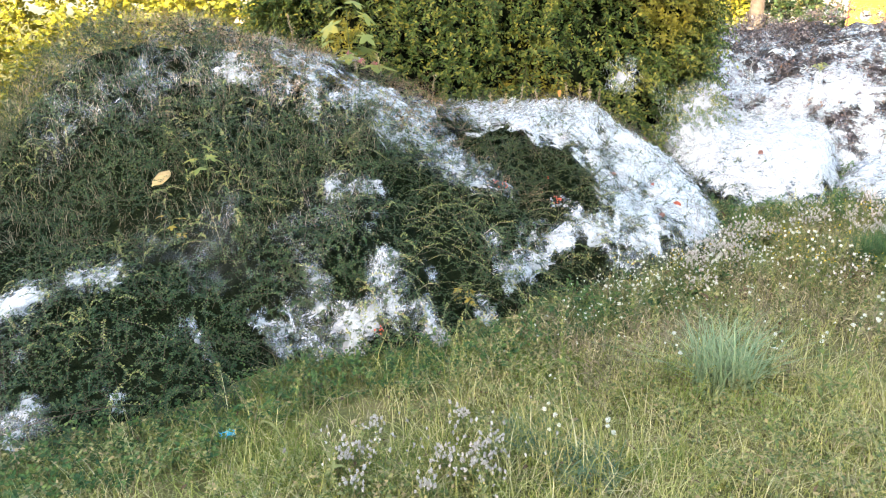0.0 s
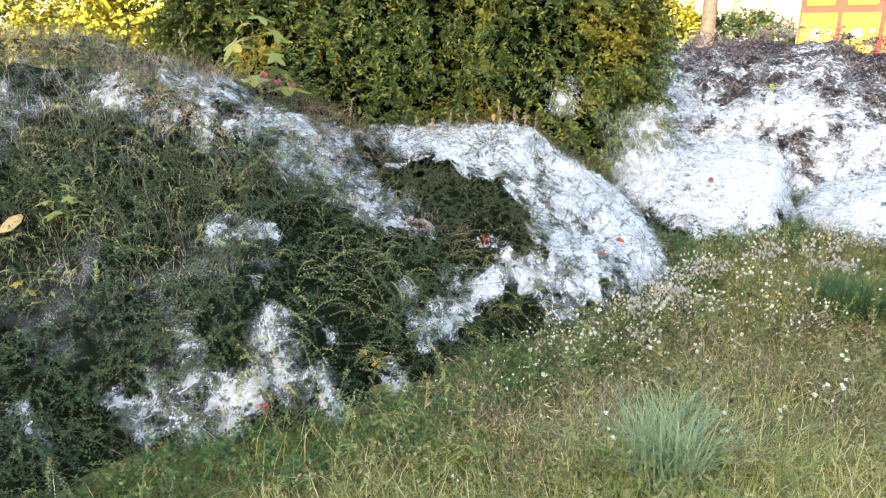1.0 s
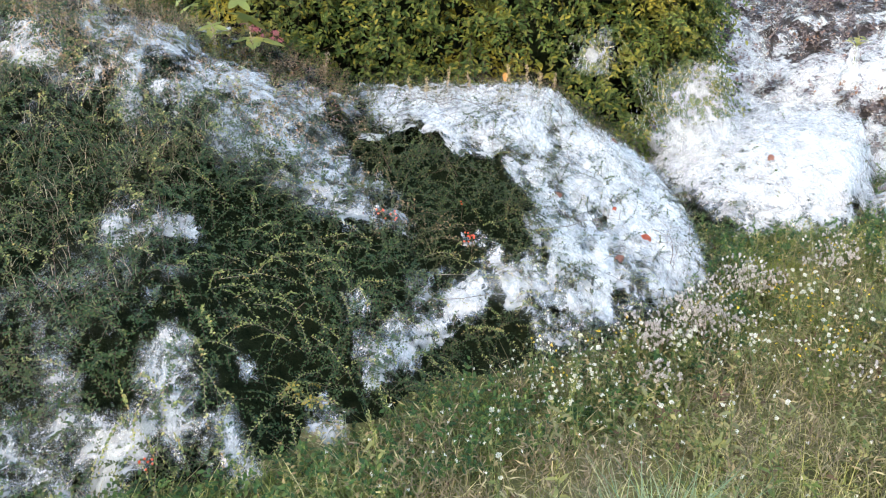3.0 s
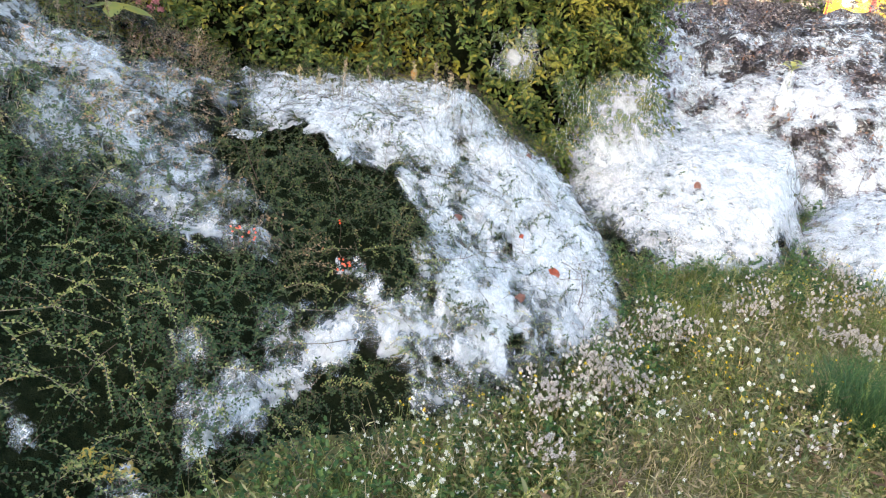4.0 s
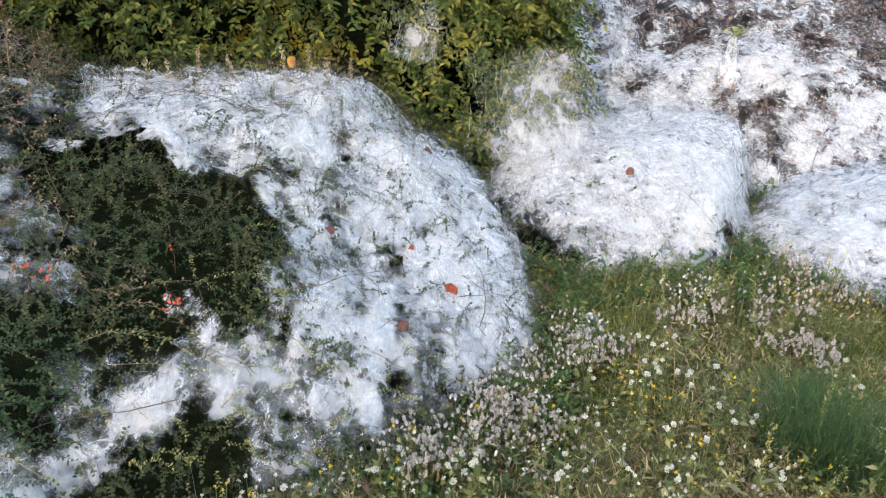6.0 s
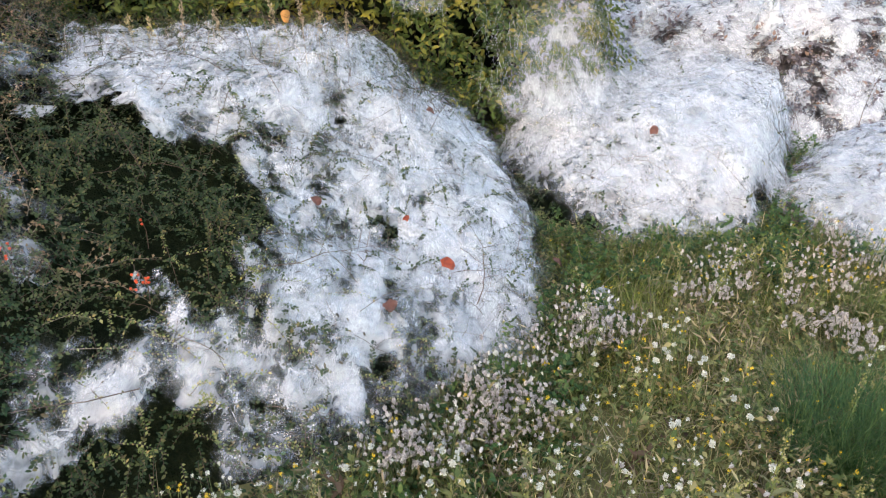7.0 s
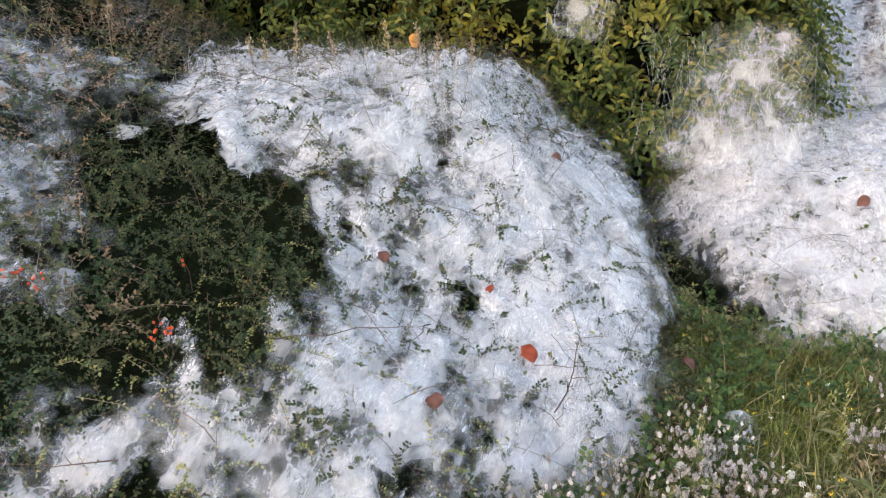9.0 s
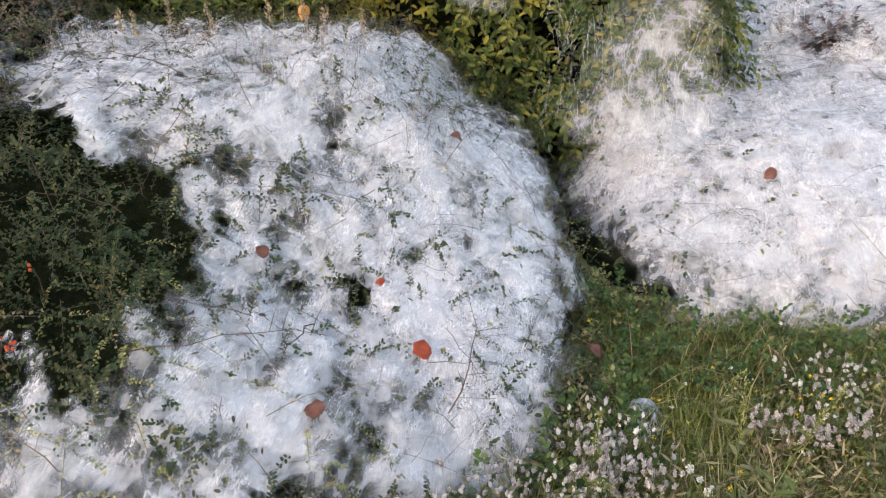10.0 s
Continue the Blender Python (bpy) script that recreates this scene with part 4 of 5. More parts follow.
def ring_bm(r0, r1, depth, n=20):
    bm = bmesh.new()
    rows = []
    for r, y in ((r0, 0), (r0, -depth), (r1, -depth), (r1, 0)):
        rows.append([bm.verts.new((r * math.cos(2 * math.pi * k / n), y, r * math.sin(2 * math.pi * k / n))) for k in range(n)])
    for i in range(3):
        for k in range(n):
            bm.faces.new((rows[i][k], rows[i][(k + 1) % n], rows[i + 1][(k + 1) % n], rows[i + 1][k]))
    return bm


def disc_bm(r, depth, n=20):
    bm = bmesh.new()
    bmesh.ops.create_cone(bm, cap_ends=True, segments=n, radius1=r, radius2=r, depth=depth, matrix=Matrix.Rotation(radians(90), 4, "X"))
    return bm


def moved(ob, x, y, z, turn=0.0):
    ob.matrix_basis = pose(x, y, z, 0, 0, turn)
    return ob


def collection_bin(place, turn, label):
    """A steel clothes bank: front faces local -y; two doors, two hatches."""
    w, d, h = 1.26, 1.1, 2.1
    ob = thing("collection_bin", label, "collection bin", place, turn, "collection bins")
    part("body", box_bm(w, d, h, (0, 0, h / 2), 0.03), RED_PAINT, ob, "red steel body")
    for sx in (-1, 1):
        dx = sx * 0.308
        door = part("door", box_bm(0.54, 0.03, 1.22, (0, 0, 0), 0.01), YELLOW_PAINT, ob, "yellow door with printed bubbles")
        moved(door, dx, -d / 2 - 0.012, 0.86)
        for bx, bz, r in ((-0.02, 0.3, 0.085), (0.2, 0.12, 0.05), (0.19, 0.34, 0.04), (-0.15, -0.1, 0.1), (0.12, -0.3, 0.07)):
            moved(part("printed_ring", ring_bm(r * 0.7, r, 0.004), GREY_PRINT, door), bx, -0.016, bz)
            moved(part("printed_dot", disc_bm(r * 0.7, 0.004), WHITE_PRINT, door), bx, -0.017, bz)
        moved(part("door_handle", box_bm(0.09, 0.03, 0.025, (0, 0, 0), 0.006), BLACK, door), -0.22, -0.03, 0.4)
        hatch = part("hatch", box_bm(0.42, 0.05, 0.14, (0, 0, 0), 0.015), YELLOW_PAINT, ob, "yellow tilting hatch")
        moved(hatch, dx, -d / 2 - 0.02, 1.66)
        moved(part("hatch_hood", box_bm(0.5, 0.16, 0.04, (0, 0, 0), 0.01), RED_PAINT, ob, "red hood over the hatch"), dx, -d / 2 - 0.06, 1.78)
        side = part("side_panel", box_bm(0.03, d - 0.12, 1.8, (0, 0, 0), 0.01), YELLOW_PAINT, ob, "yellow side panel with printed bubbles")
        moved(side, sx * (w / 2 + 0.01), 0, 1.1)
        for by, bz, r in ((-0.3, 0.5, 0.08), (-0.1, 0.2, 0.06), (-0.3, -0.1, 0.07), (0.15, 0.0, 0.09), (0.2, 0.55, 0.06), (-0.15, -0.5, 0.08)):
            o = part("printed_ring", ring_bm(r * 0.6, r, 0.004), WHITE_PRINT, side)
            o.matrix_basis = pose(sx * 0.017, by, bz, 0, 0, 90 * sx)
    return ob


collection_bin((7.46, 12.28, 0.25), math.degrees(math.atan2(-1.05, 0.92)), "red and yellow clothes collection bin standing in sunlight")


def tree_trunk(x, y):
    ob = thing("tree", "slender tree with a pale grey-brown trunk", "tree", (x, y, 0.2))
    s = np.linspace(0, 1, 9)
    line = np.stack([0.05 * np.sin(3 * s), 0 * s, 5.5 * s], -1)
    put("trunk", mesh_of("trunk", *tube(line, 0.125 - 0.06 * s + 0.05 * np.exp(-s * 14), 12), smooth=True), BARK, ob)
    pieces, tips = [], []
    for k in range(14):
        z = 2.9 + 0.19 * k
        a = k * 2.4
        tip = np.array((1.3 * math.cos(a), 1.3 * math.sin(a), z + 0.8))
        pieces.append(tube(np.array([(0, 0, z), tip * (0.5, 0.5, 1) - (0, 0, 0.25), tip]), np.array((0.04, 0.025, 0.008)), 5))
        tips += [tip * (q, q, 1) - (0, 0, 0.5 * (1 - q)) for q in (0.5, 0.75, 1.0, 1.15)]
    put("limbs", mesh_of("limbs", *joined(pieces)), BARK, ob)
    root = np.repeat(np.array(tips), 30, 0) + rng.normal(0, 0.28, (len(tips) * 30, 3))
    up = unit(np.array((0, 0, 1.0)) + rng.normal(0, 0.4, root.shape))
    lv, _ = sprigs(root, unit(rng.normal(0, 1, root.shape)), up, rng.uniform(0.1, 0.25, len(root)), 5, 0.07, SMALL_LEAF, SMALL_TRI)
    put("crown", mesh_of("crown", *lv), LOW_LEAF, ob)


tree_trunk(4.98, 12.1)


def far_bush(x, y, rx, ry, h, mat, label, n=1500, leaf=0.09):
    ob = thing("bush", label, "bush", (x, y, 0.15))
    a, u = rng.uniform(0, 2 * np.pi, n), rng.uniform(0.05, 1, n)
    r = np.sqrt(1 - (u * 0.98) ** 2) ** 0.6 * rng.uniform(0.8, 1.08, n) * (0.8 + 0.4 * fbm(a * 1.5, u * 2, 0.5, 71))
    root = np.stack([rx * r * np.cos(a), ry * r * np.sin(a), h * u], -1)
    out = unit(root / (rx, ry, h))
    lv, st = sprigs(root, unit(out + rng.normal(0, 0.5, out.shape)), unit(out + np.array((0, 0, 0.6))), rng.uniform(0.15, 0.35, n), 9, leaf, SMALL_LEAF, SMALL_TRI, 0.2, 0.003)
    put("foliage", mesh_of("foliage", *lv), mat, ob, kind="stuff")
    put("shoot_wood", mesh_of("shoot_wood", *st), TWIG, ob, kind="stuff")


far_bush(4.2, 14.0, 1.6, 1.0, 1.75, BUSH_LEAF, "sunlit yellow-green bush behind the bank")
far_bush(6.3, 14.2, 1.3, 0.8, 1.45, DARK_LEAF, "low dark green bush beside the tree")
far_bush(9.6, 12.6, 1.2, 1.2, 2.0, DARK_LEAF, "dark green bush beside the collection bin")
far_bush(-5.2, 10.6, 2.2, 1.4, 2.3, BUSH_LEAF, "sunlit yellow bush beyond the hedge", 2600)
far_bush(-2.6, 9.6, 1.4, 1.0, 1.9, BUSH_LEAF, "sunlit yellow-green bush behind the hedge", 1600)


# ---- silk hung on the hedge ----
def hung_silk(x0, x1, top, bottom, out, name_of, most=0.75, step=0.015):
    """A veil that hangs from the hedge's face and runs out towards the bushes below."""
    us, vs = np.arange(0, 1.001, step / (x1 - x0)), np.arange(0, 1.001, step / (top - bottom))
    u, v = np.meshgrid(us, vs)
    x = x0 + (x1 - x0) * u
    y = HY - HB - 0.17 - out * v**1.6 + 0.25 * np.clip(x - 2.2, 0, 1) + 0.07 * (fbm(x, v * 0.5, 0.16, 81) - 0.5)
    z = top + (bottom - top) * v
    me, used = grid_mesh("silk_veil", x, y, z, np.ones_like(x, bool))
    c = np.clip(1.5 * (1 - (2 * np.abs(u - 0.5)) ** 2.5) * (1 - (2 * np.abs(v - 0.5)).clip(0, 1) ** 2.5) - 0.5 * fbm(x, z, 0.15, 82), 0, most) * np.clip(2.2 * (v + 0.12 + 0.5 * (fbm(x, z, 0.2, 83) - 0.5)) - 2.4 * np.abs(u - 0.62), 0, 1)
    me.attributes.new("cover", "FLOAT", "POINT").data.foreach_set("value", c.ravel()[used].astype(np.float32))
    ob = thing("silk_web", name_of, "silk web", group="hanging webs")
    put("veil", me, SILK_GAUZE, ob)
    n = int(700 * (x1 - x0) * (top - bottom))
    x, v = rng.uniform(x0, x1, n), rng.uniform(0.1, 0.8, n)
    p = np.stack([x, HY - HB - 0.18 - out * v**1.6 + 0.25 * np.clip(x - 2.2, 0, 1), top + (bottom - top) * v], -1)
    q = p + np.stack([rng.normal(0, 0.05, n), -out * 0.2 + rng.normal(0, 0.02, n), -rng.uniform(0.02, 0.16, n)], -1)
    side = np.array((0.00016, 0, 0))
    lines = np.stack([p - side, p + side, q + side, q - side], 1).reshape(-1, 3)
    put("loose_silk", mesh_of("loose_silk", lines, np.arange(4 * n).reshape(-1, 4)), THREAD, ob, "fine hanging silk strands", "stuff")


hung_silk(1.66, 2.36, 1.12, 0.5, 0.26, "wide white silk web stretched from the hedge to the bush", 0.56)
hung_silk(1.27, 1.56, 1.30, 0.95, 0.02, "small white silk web clinging to hedge leaves", 0.4)
hung_silk(2.38, 2.52, 1.4, 0.72, 0.05, "narrow strip of white silk hanging down the hedge", 0.45)


# ---- flowers ----
def ball(r, rings=5, sides=7, squash=1.0, seed=0):
    q = np.random.default_rng(seed)
    v = [(0, 0, -r * squash)]
    for i in range(1, rings):
        t = math.pi * i / rings
        for k in range(sides):
            a = 2 * math.pi * (k + 0.5 * (i % 2)) / sides
            rr = r * (1 + q.uniform(-0.16, 0.16))
            v.append((rr * math.sin(t) * math.cos(a), rr * math.sin(t) * math.sin(a), -rr * squash * math.cos(t)))
    v.append((0, 0, r * squash))
    f = [(0, 1 + (k + 1) % sides, 1 + k) for k in range(sides)]
    for i in range(rings - 2):
        for k in range(sides):
            a, b = 1 + i * sides + k, 1 + i * sides + (k + 1) % sides
            f += [(a, b, b + sides), (a, b + sides, a + sides)]
    last = len(v) - 1
    f += [(last, last - sides + k, last - sides + (k + 1) % sides) for k in range(sides)]
    return np.array(v), np.array(f)


def petal_head(r, n=60, seed=0):
    """A loose round head of many small petals, uneven in outline."""
    q = np.random.default_rng(seed)
    out = unit(q.normal(0, 1, (n, 3)) + (0, 0, 0.35))
    ax = unit(np.cross(out, q.normal(0, 1, (n, 3))))
    ay = np.cross(out, ax)
    shape = np.array([(-0.25, 0, 0), (0.25, 0, 0), (0.3, 0.12, 0.5), (-0.3, 0.12, 0.5)])
    deep = q.uniform(0.3, 0.9, (n, 1)) * (1 + 0.35 * np.sin(out[:, :1] * 3.0 + q.uniform(0, 6)))
    return joined([ball(r * 0.45, 4, 7, 0.9, seed), scatter(shape, np.array([(0, 1, 2), (0, 2, 3)]), out * r * deep, ax, ay, out, r * q.uniform(0.5, 1.0, n))])


def tall(mesh):
    return mesh[0] * (1.0, 1.0, 1.7), mesh[1]


WHITE_HEADS = [mesh_of("flower_head", *petal_head(0.0048 + 0.0009 * k, 80, k)) for k in range(3)]
WOOL_HEADS = [mesh_of("flower_head", *joined([ball(0.004, 5, 7, 1.7 + 0.2 * k, k), tall(petal_head(0.0052, 70, 20 + k))])) for k in range(3)]
YELLOW_HEADS = [mesh_of("flower_head", *petal_head(0.0045, 26, 40 + k)) for k in range(2)]


def flower_plant(seed, kind, label, heads, head_mat, n, height, spread, leaves=8):
    """Stems from one root, each with a head; small leaves along them."""
    q = np.random.default_rng(seed)
    ob = thing(kind, label, "flower", (0, 0, -50))
    lines, tips = [], []
    for k in range(n):
        a, h = q.uniform(0, 2 * np.pi), height * q.uniform(0.75, 1.1)
        r = spread * math.sqrt(q.uniform(0, 1))
        tip = np.array((r * math.cos(a), r * math.sin(a), h))
        mid = tip * (0.35, 0.35, 0.55) + q.normal(0, 0.006, 3)
        base = tip * (0.12, 0.12, 0)
        put("stem", mesh_of("stem", *tube(np.array([base, mid, tip]), np.array((0.0016, 0.0012, 0.0009)), 4)), STEM, ob)
        head = put("flower_head", heads[q.integers(len(heads))], head_mat, ob)
        head.matrix_basis = pose(*tip, q.normal(0, 18), q.normal(0, 18), q.uniform(0, 360)) @ Matrix.Scale(q.uniform(0.75, 1.2), 4)
        t = q.uniform(0.05, 0.8, leaves)
        lines.append(base + (tip - base) * t[:, None])
    at = np.concatenate(lines)
    ax = unit(q.normal(0, 1, at.shape) + (0, 0, 0.5))
    nz = unit(q.normal(0, 0.4, at.shape) + (0, 0, 1))
    ay = unit(np.cross(nz, ax))
    put("stem_leaves", mesh_of("stem_leaves", *scatter(SMALL_LEAF, SMALL_TRI, at, ax, ay, np.cross(ax, ay), 0.022 * q.uniform(0.6, 1.3, len(at)))), LOW_LEAF, ob, kind="stuff")
    return ob


def sow(templates, places, group, tilt=8):
    """The first of each template goes to a place too, so none is left over."""
    used = set()
    for x, y in places:
        k = int(rng.integers(len(templates)))
        m = pose(x, y, float(soil(x, y)), rng.normal(0, tilt), rng.normal(0, tilt), rng.uniform(0, 360))
        ob = templates[k]
        if k in used:
            copy_thing(ob, m)
        else:
            ob["group"] = group
            ob.matrix_basis = m
            used.add(k)


def near_foot(n, x0, x1, deep0, deep1):
    """Places in front of the shrubs' foot, in a band of that depth."""
    x = rng.uniform(x0, x1, n * 8)
    back = 2.72 + 0.0 * x + np.clip((x + 0.9) * 0.52, 0, 1.75)
    y = back - rng.uniform(deep0, deep1, n * 8)
    ok = surf(x, y) - soil(x, y) < 0.06
    return list(zip(x[ok][:n], y[ok][:n]))


white = [flower_plant(100 + k, "white_flower", "white round flower heads on thin green stems", WHITE_HEADS, WHITE_PETAL, 2 + k % 3, 0.17 + 0.04 * k, 0.045) for k in range(5)]
tall_spots = [(2.05, 3.85), (2.14, 4.05), (1.77, 3.54), (1.98, 3.46), (1.93, 3.42), (1.59, 3.47), (2.2, 3.89), (1.74, 3.44), (1.11, 3.3), (1.46, 3.55), (1.03, 3.01), (0.75, 2.91), (1.5, 3.11), (1.62, 2.92), (1.74, 2.63), (2.06, 3.5), (1.59, 2.58), (0.93, 2.5), (0.63, 2.0), (0.43, 2.03)]
sow(white, tall_spots + near_foot(28, 0.9, 2.2, 0.1, 0.75) + near_foot(18, 0.3, 3.0, 0.6, 1.6), "white meadow flowers")

wool = [flower_plant(200 + k, "woolly_clover", "pinkish grey woolly clover heads in a dense clump", WOOL_HEADS, WOOLLY, 15 + 3 * k, 0.13 + 0.018 * k, 0.05, 4) for k in range(4)]
clumps = []
for cx, cy, r, n in ((1.95, 4.16, 0.05, 5), (2.05, 4.15, 0.05, 2), (2.44, 4.4, 0.05, 4), (2.34, 4.38, 0.04, 1), (2.59, 4.22, 0.03, 2), (2.77, 4.38, 0.06, 3), (2.8, 4.17, 0.08, 4), (2.76, 4.04, 0.05, 2), (1.69, 3.84, 0.08, 7), (1.58, 3.78, 0.06, 4), (1.47, 3.65, 0.07, 5), (1.3, 3.42, 0.09, 3), (0.13, 2.0, 0.11, 5), (-0.3, 2.0, 0.1, 4), (0.0, 1.86, 0.09, 3), (3.0, 4.6, 0.12, 4)):
    for k in range(n):
        clumps.append((cx + rng.normal(0, r * 0.8), cy + rng.normal(0, r * 0.7)))
sow(wool, clumps, "clover clumps")

def head_field(name, label, category, places, reach, height, head, head_mat, size, head_name):
    """Heads on thin stems, too many to count: one thing with its stems and heads."""
    ob = thing(name, label, category)
    p = np.concatenate([np.stack([rng.normal(cx, r, n), rng.normal(cy, r * 0.8, n)], -1) for cx, cy, r, n in places])
    p = p[surf(p[:, 0], p[:, 1]) - soil(p[:, 0], p[:, 1]) < 0.12]
    n = len(p)
    base = np.stack([p[:, 0], p[:, 1], soil(p[:, 0], p[:, 1])], -1)
    tip = base + np.stack([rng.normal(0, reach, n), rng.normal(0, reach, n), height * rng.uniform(0.5, 1.2, n)], -1)
    mid = (base + tip) / 2 + rng.normal(0, 0.008, (n, 3))
    side = unit(rng.normal(0, 1, (n, 3)) * (1, 1, 0)) * 0.0009
    v = np.stack([base - side, base + side, mid - side, mid + side, tip - side * 0.6, tip + side * 0.6], 1).reshape(-1, 3)
    f = np.array([(0, 1, 3), (0, 3, 2), (2, 3, 5), (2, 5, 4)])
    put("stem_growth", mesh_of("stem_growth", v, ((np.arange(n) * 6)[:, None, None] + f[None]).reshape(-1, 3)), STEM, ob, kind="stuff")
    az = unit(tip - mid + rng.normal(0, 0.02, (n, 3)))
    ax = unit(np.cross(az, rng.normal(0, 1, (n, 3))))
    put(head_name, mesh_of(head_name, *scatter(head[0], head[1], tip, ax, np.cross(az, ax), az, size * rng.uniform(0.7, 1.25, n))), head_mat, ob, kind="stuff")


def small_head(seed, n, squash, core=0.45):
    v, f = joined([ball(core, 5, 7, 1.0, seed), petal_head(1.0, n, seed)])
    return v * (1, 1, squash), f


head_field("clover_drift", "drift of pinkish grey woolly clover heads among brown stalks", "clover", [
    (1.3, 3.74, 0.07, 60), (1.5, 3.8, 0.08, 90), (1.62, 3.95, 0.07, 110), (1.8, 4.1, 0.07, 110), (1.93, 4.3, 0.045, 70), (1.98, 4.22, 0.05, 90), (1.6, 3.7, 0.1, 50),
    (2.52, 4.58, 0.06, 80), (2.92, 4.55, 0.09, 100), (3.15, 4.7, 0.1, 60), (2.05, 3.45, 0.07, 40), (2.2, 3.5, 0.06, 30), (0.1, 2.0, 0.12, 50), (-0.3, 2.0, 0.1, 40),
], 0.02, 0.16, small_head(61, 16, 1.45, 0.8), WOOLLY, 0.0054, "clover_bloom")
head_field("small_white_flowers", "many small white flower heads on thin stems in the meadow", "flowers", [
    (1.0, 3.5, 0.12, 70), (1.25, 3.5, 0.14, 80), (1.05, 3.3, 0.15, 60), (1.45, 3.6, 0.15, 50), (0.8, 3.2, 0.15, 40), (1.7, 3.8, 0.15, 30), (1.9, 3.6, 0.2, 20), (2.4, 4.4, 0.2, 25), (0.55, 2.95, 0.15, 25), (1.3, 3.0, 0.3, 30),
], 0.025, 0.17, small_head(62, 22, 0.9), WHITE_PETAL, 0.0052, "white_bloom")
head_field("small_yellow_flowers", "scattered tiny yellow flower heads above the meadow", "flowers", [
    (2.2, 3.85, 0.15, 40), (2.3, 3.6, 0.2, 25), (2.8, 4.55, 0.2, 30), (1.4, 3.9, 0.15, 10), (2.1, 4.4, 0.2, 12), (3.1, 4.75, 0.15, 12),
], 0.03, 0.17, small_head(63, 16, 0.6), YELLOW_PETAL, 0.0048, "yellow_bloom")

yellow = [flower_plant(300 + k, "yellow_flower", "small yellow flowers on thin branching stems", YELLOW_HEADS, YELLOW_PETAL, 5, 0.18 + 0.04 * k, 0.06) for k in range(3)]
spots_y = [(2.2 + rng.normal(0, 0.2), 3.8 + rng.normal(0, 0.25)) for _ in range(10)] + [(2.9 + rng.normal(0, 0.3), 4.5 + rng.normal(0, 0.15)) for _ in range(8)] + near_foot(8, 0.5, 2.0, 0.0, 0.3)
sow(yellow, spots_y, "yellow meadow flowers")


# ---- tall weeds ----
SEED = leafy("seed_head", [(0.0, (0.2, 0.22, 0.06)), (0.6, (0.38, 0.36, 0.12)), (1.0, (0.5, 0.42, 0.24))], None, 0.8, 0.3)


def weed(seed, label, height, leaf, leaf_mat, seedy):
    """A single upright weed: stem, long leaves along it, and a loose seed spike."""
    q = np.random.default_rng(seed)
    ob = thing("weed", label, "weed", (0, 0, -50))
    s = np.linspace(0, 1, 6)
    line = np.stack([0.18 * height * s**2, 0.015 * np.sin(4 * s), height * s], -1)
    put("stem", mesh_of("stem", *tube(line, 0.0022 - 0.0014 * s, 5)), STEM, ob)
    one = mesh_of("leaf", LONG_LEAF * (leaf, leaf * 0.75, leaf), LONG_TRI)
    for k in range(12):
        t = 0.08 + 0.055 * k
        at = [float(np.interp(t, s, line[:, c])) for c in range(3)]
        put("leaf", one, leaf_mat, ob).matrix_basis = pose(*at, 0, -25 + q.normal(0, 18), k * 137.5) @ Matrix.Scale(q.uniform(0.6, 1.15), 4)
    n = seedy
    t = q.uniform(0.62, 1.0, n)
    at = np.stack([np.interp(t, s, line[:, c]) for c in range(3)], -1) + q.normal(0, 0.004, (n, 3))
    ax = unit(q.normal(0, 0.7, (n, 3)) + (0, 0, 1))
    nz = unit(np.cross(ax, q.normal(0, 1, (n, 3))))
    put("seed_spike", mesh_of("seed_spike", *scatter(SMALL_LEAF, SMALL_TRI, at, ax, np.cross(nz, ax), nz, q.uniform(0.005, 0.011, n))), SEED, ob, "pale loose seed spike", "stuff")
    return ob


RUST = leafy("rusty_leaf", [(0.0, (0.08, 0.05, 0.03)), (0.6, (0.18, 0.11, 0.065)), (1.0, (0.36, 0.27, 0.16))], None, 0.8, 0.15)
STEMMY = leafy("stemmy_leaf", [(0.0, (0.14, 0.15, 0.06)), (1.0, (0.3, 0.28, 0.14))], None, 0.6, 0.3)
weeds = [weed(700 + k, "upright green weed with narrow leaves and a seed spike", 0.2 + 0.045 * k, 0.03 + 0.004 * k, (LOW_LEAF, STEMMY, LUSH)[k % 3], 40 + 12 * k) for k in range(6)]
around = []
while len(around) < 95:
    x, y = rng.uniform(-0.7, 3.6), rng.uniform(1.3, 4.6)
    if surf(x, y) - soil(x, y) < 0.03:
        around.append((x, y))
sow(weeds, around, "meadow weeds", 14)
broad = [weed(760 + k, "broad-leaved weed with dull green and reddish brown leaves", 0.13 + 0.03 * k, 0.042 + 0.006 * k, (STEMMY, RUST, LOW_LEAF)[k % 3], 14) for k in range(3)]
sow(broad, [(x, y) for x, y in near_foot(34, 1.1, 3.0, 0.1, 1.2)], "broad-leaved weeds", 20)


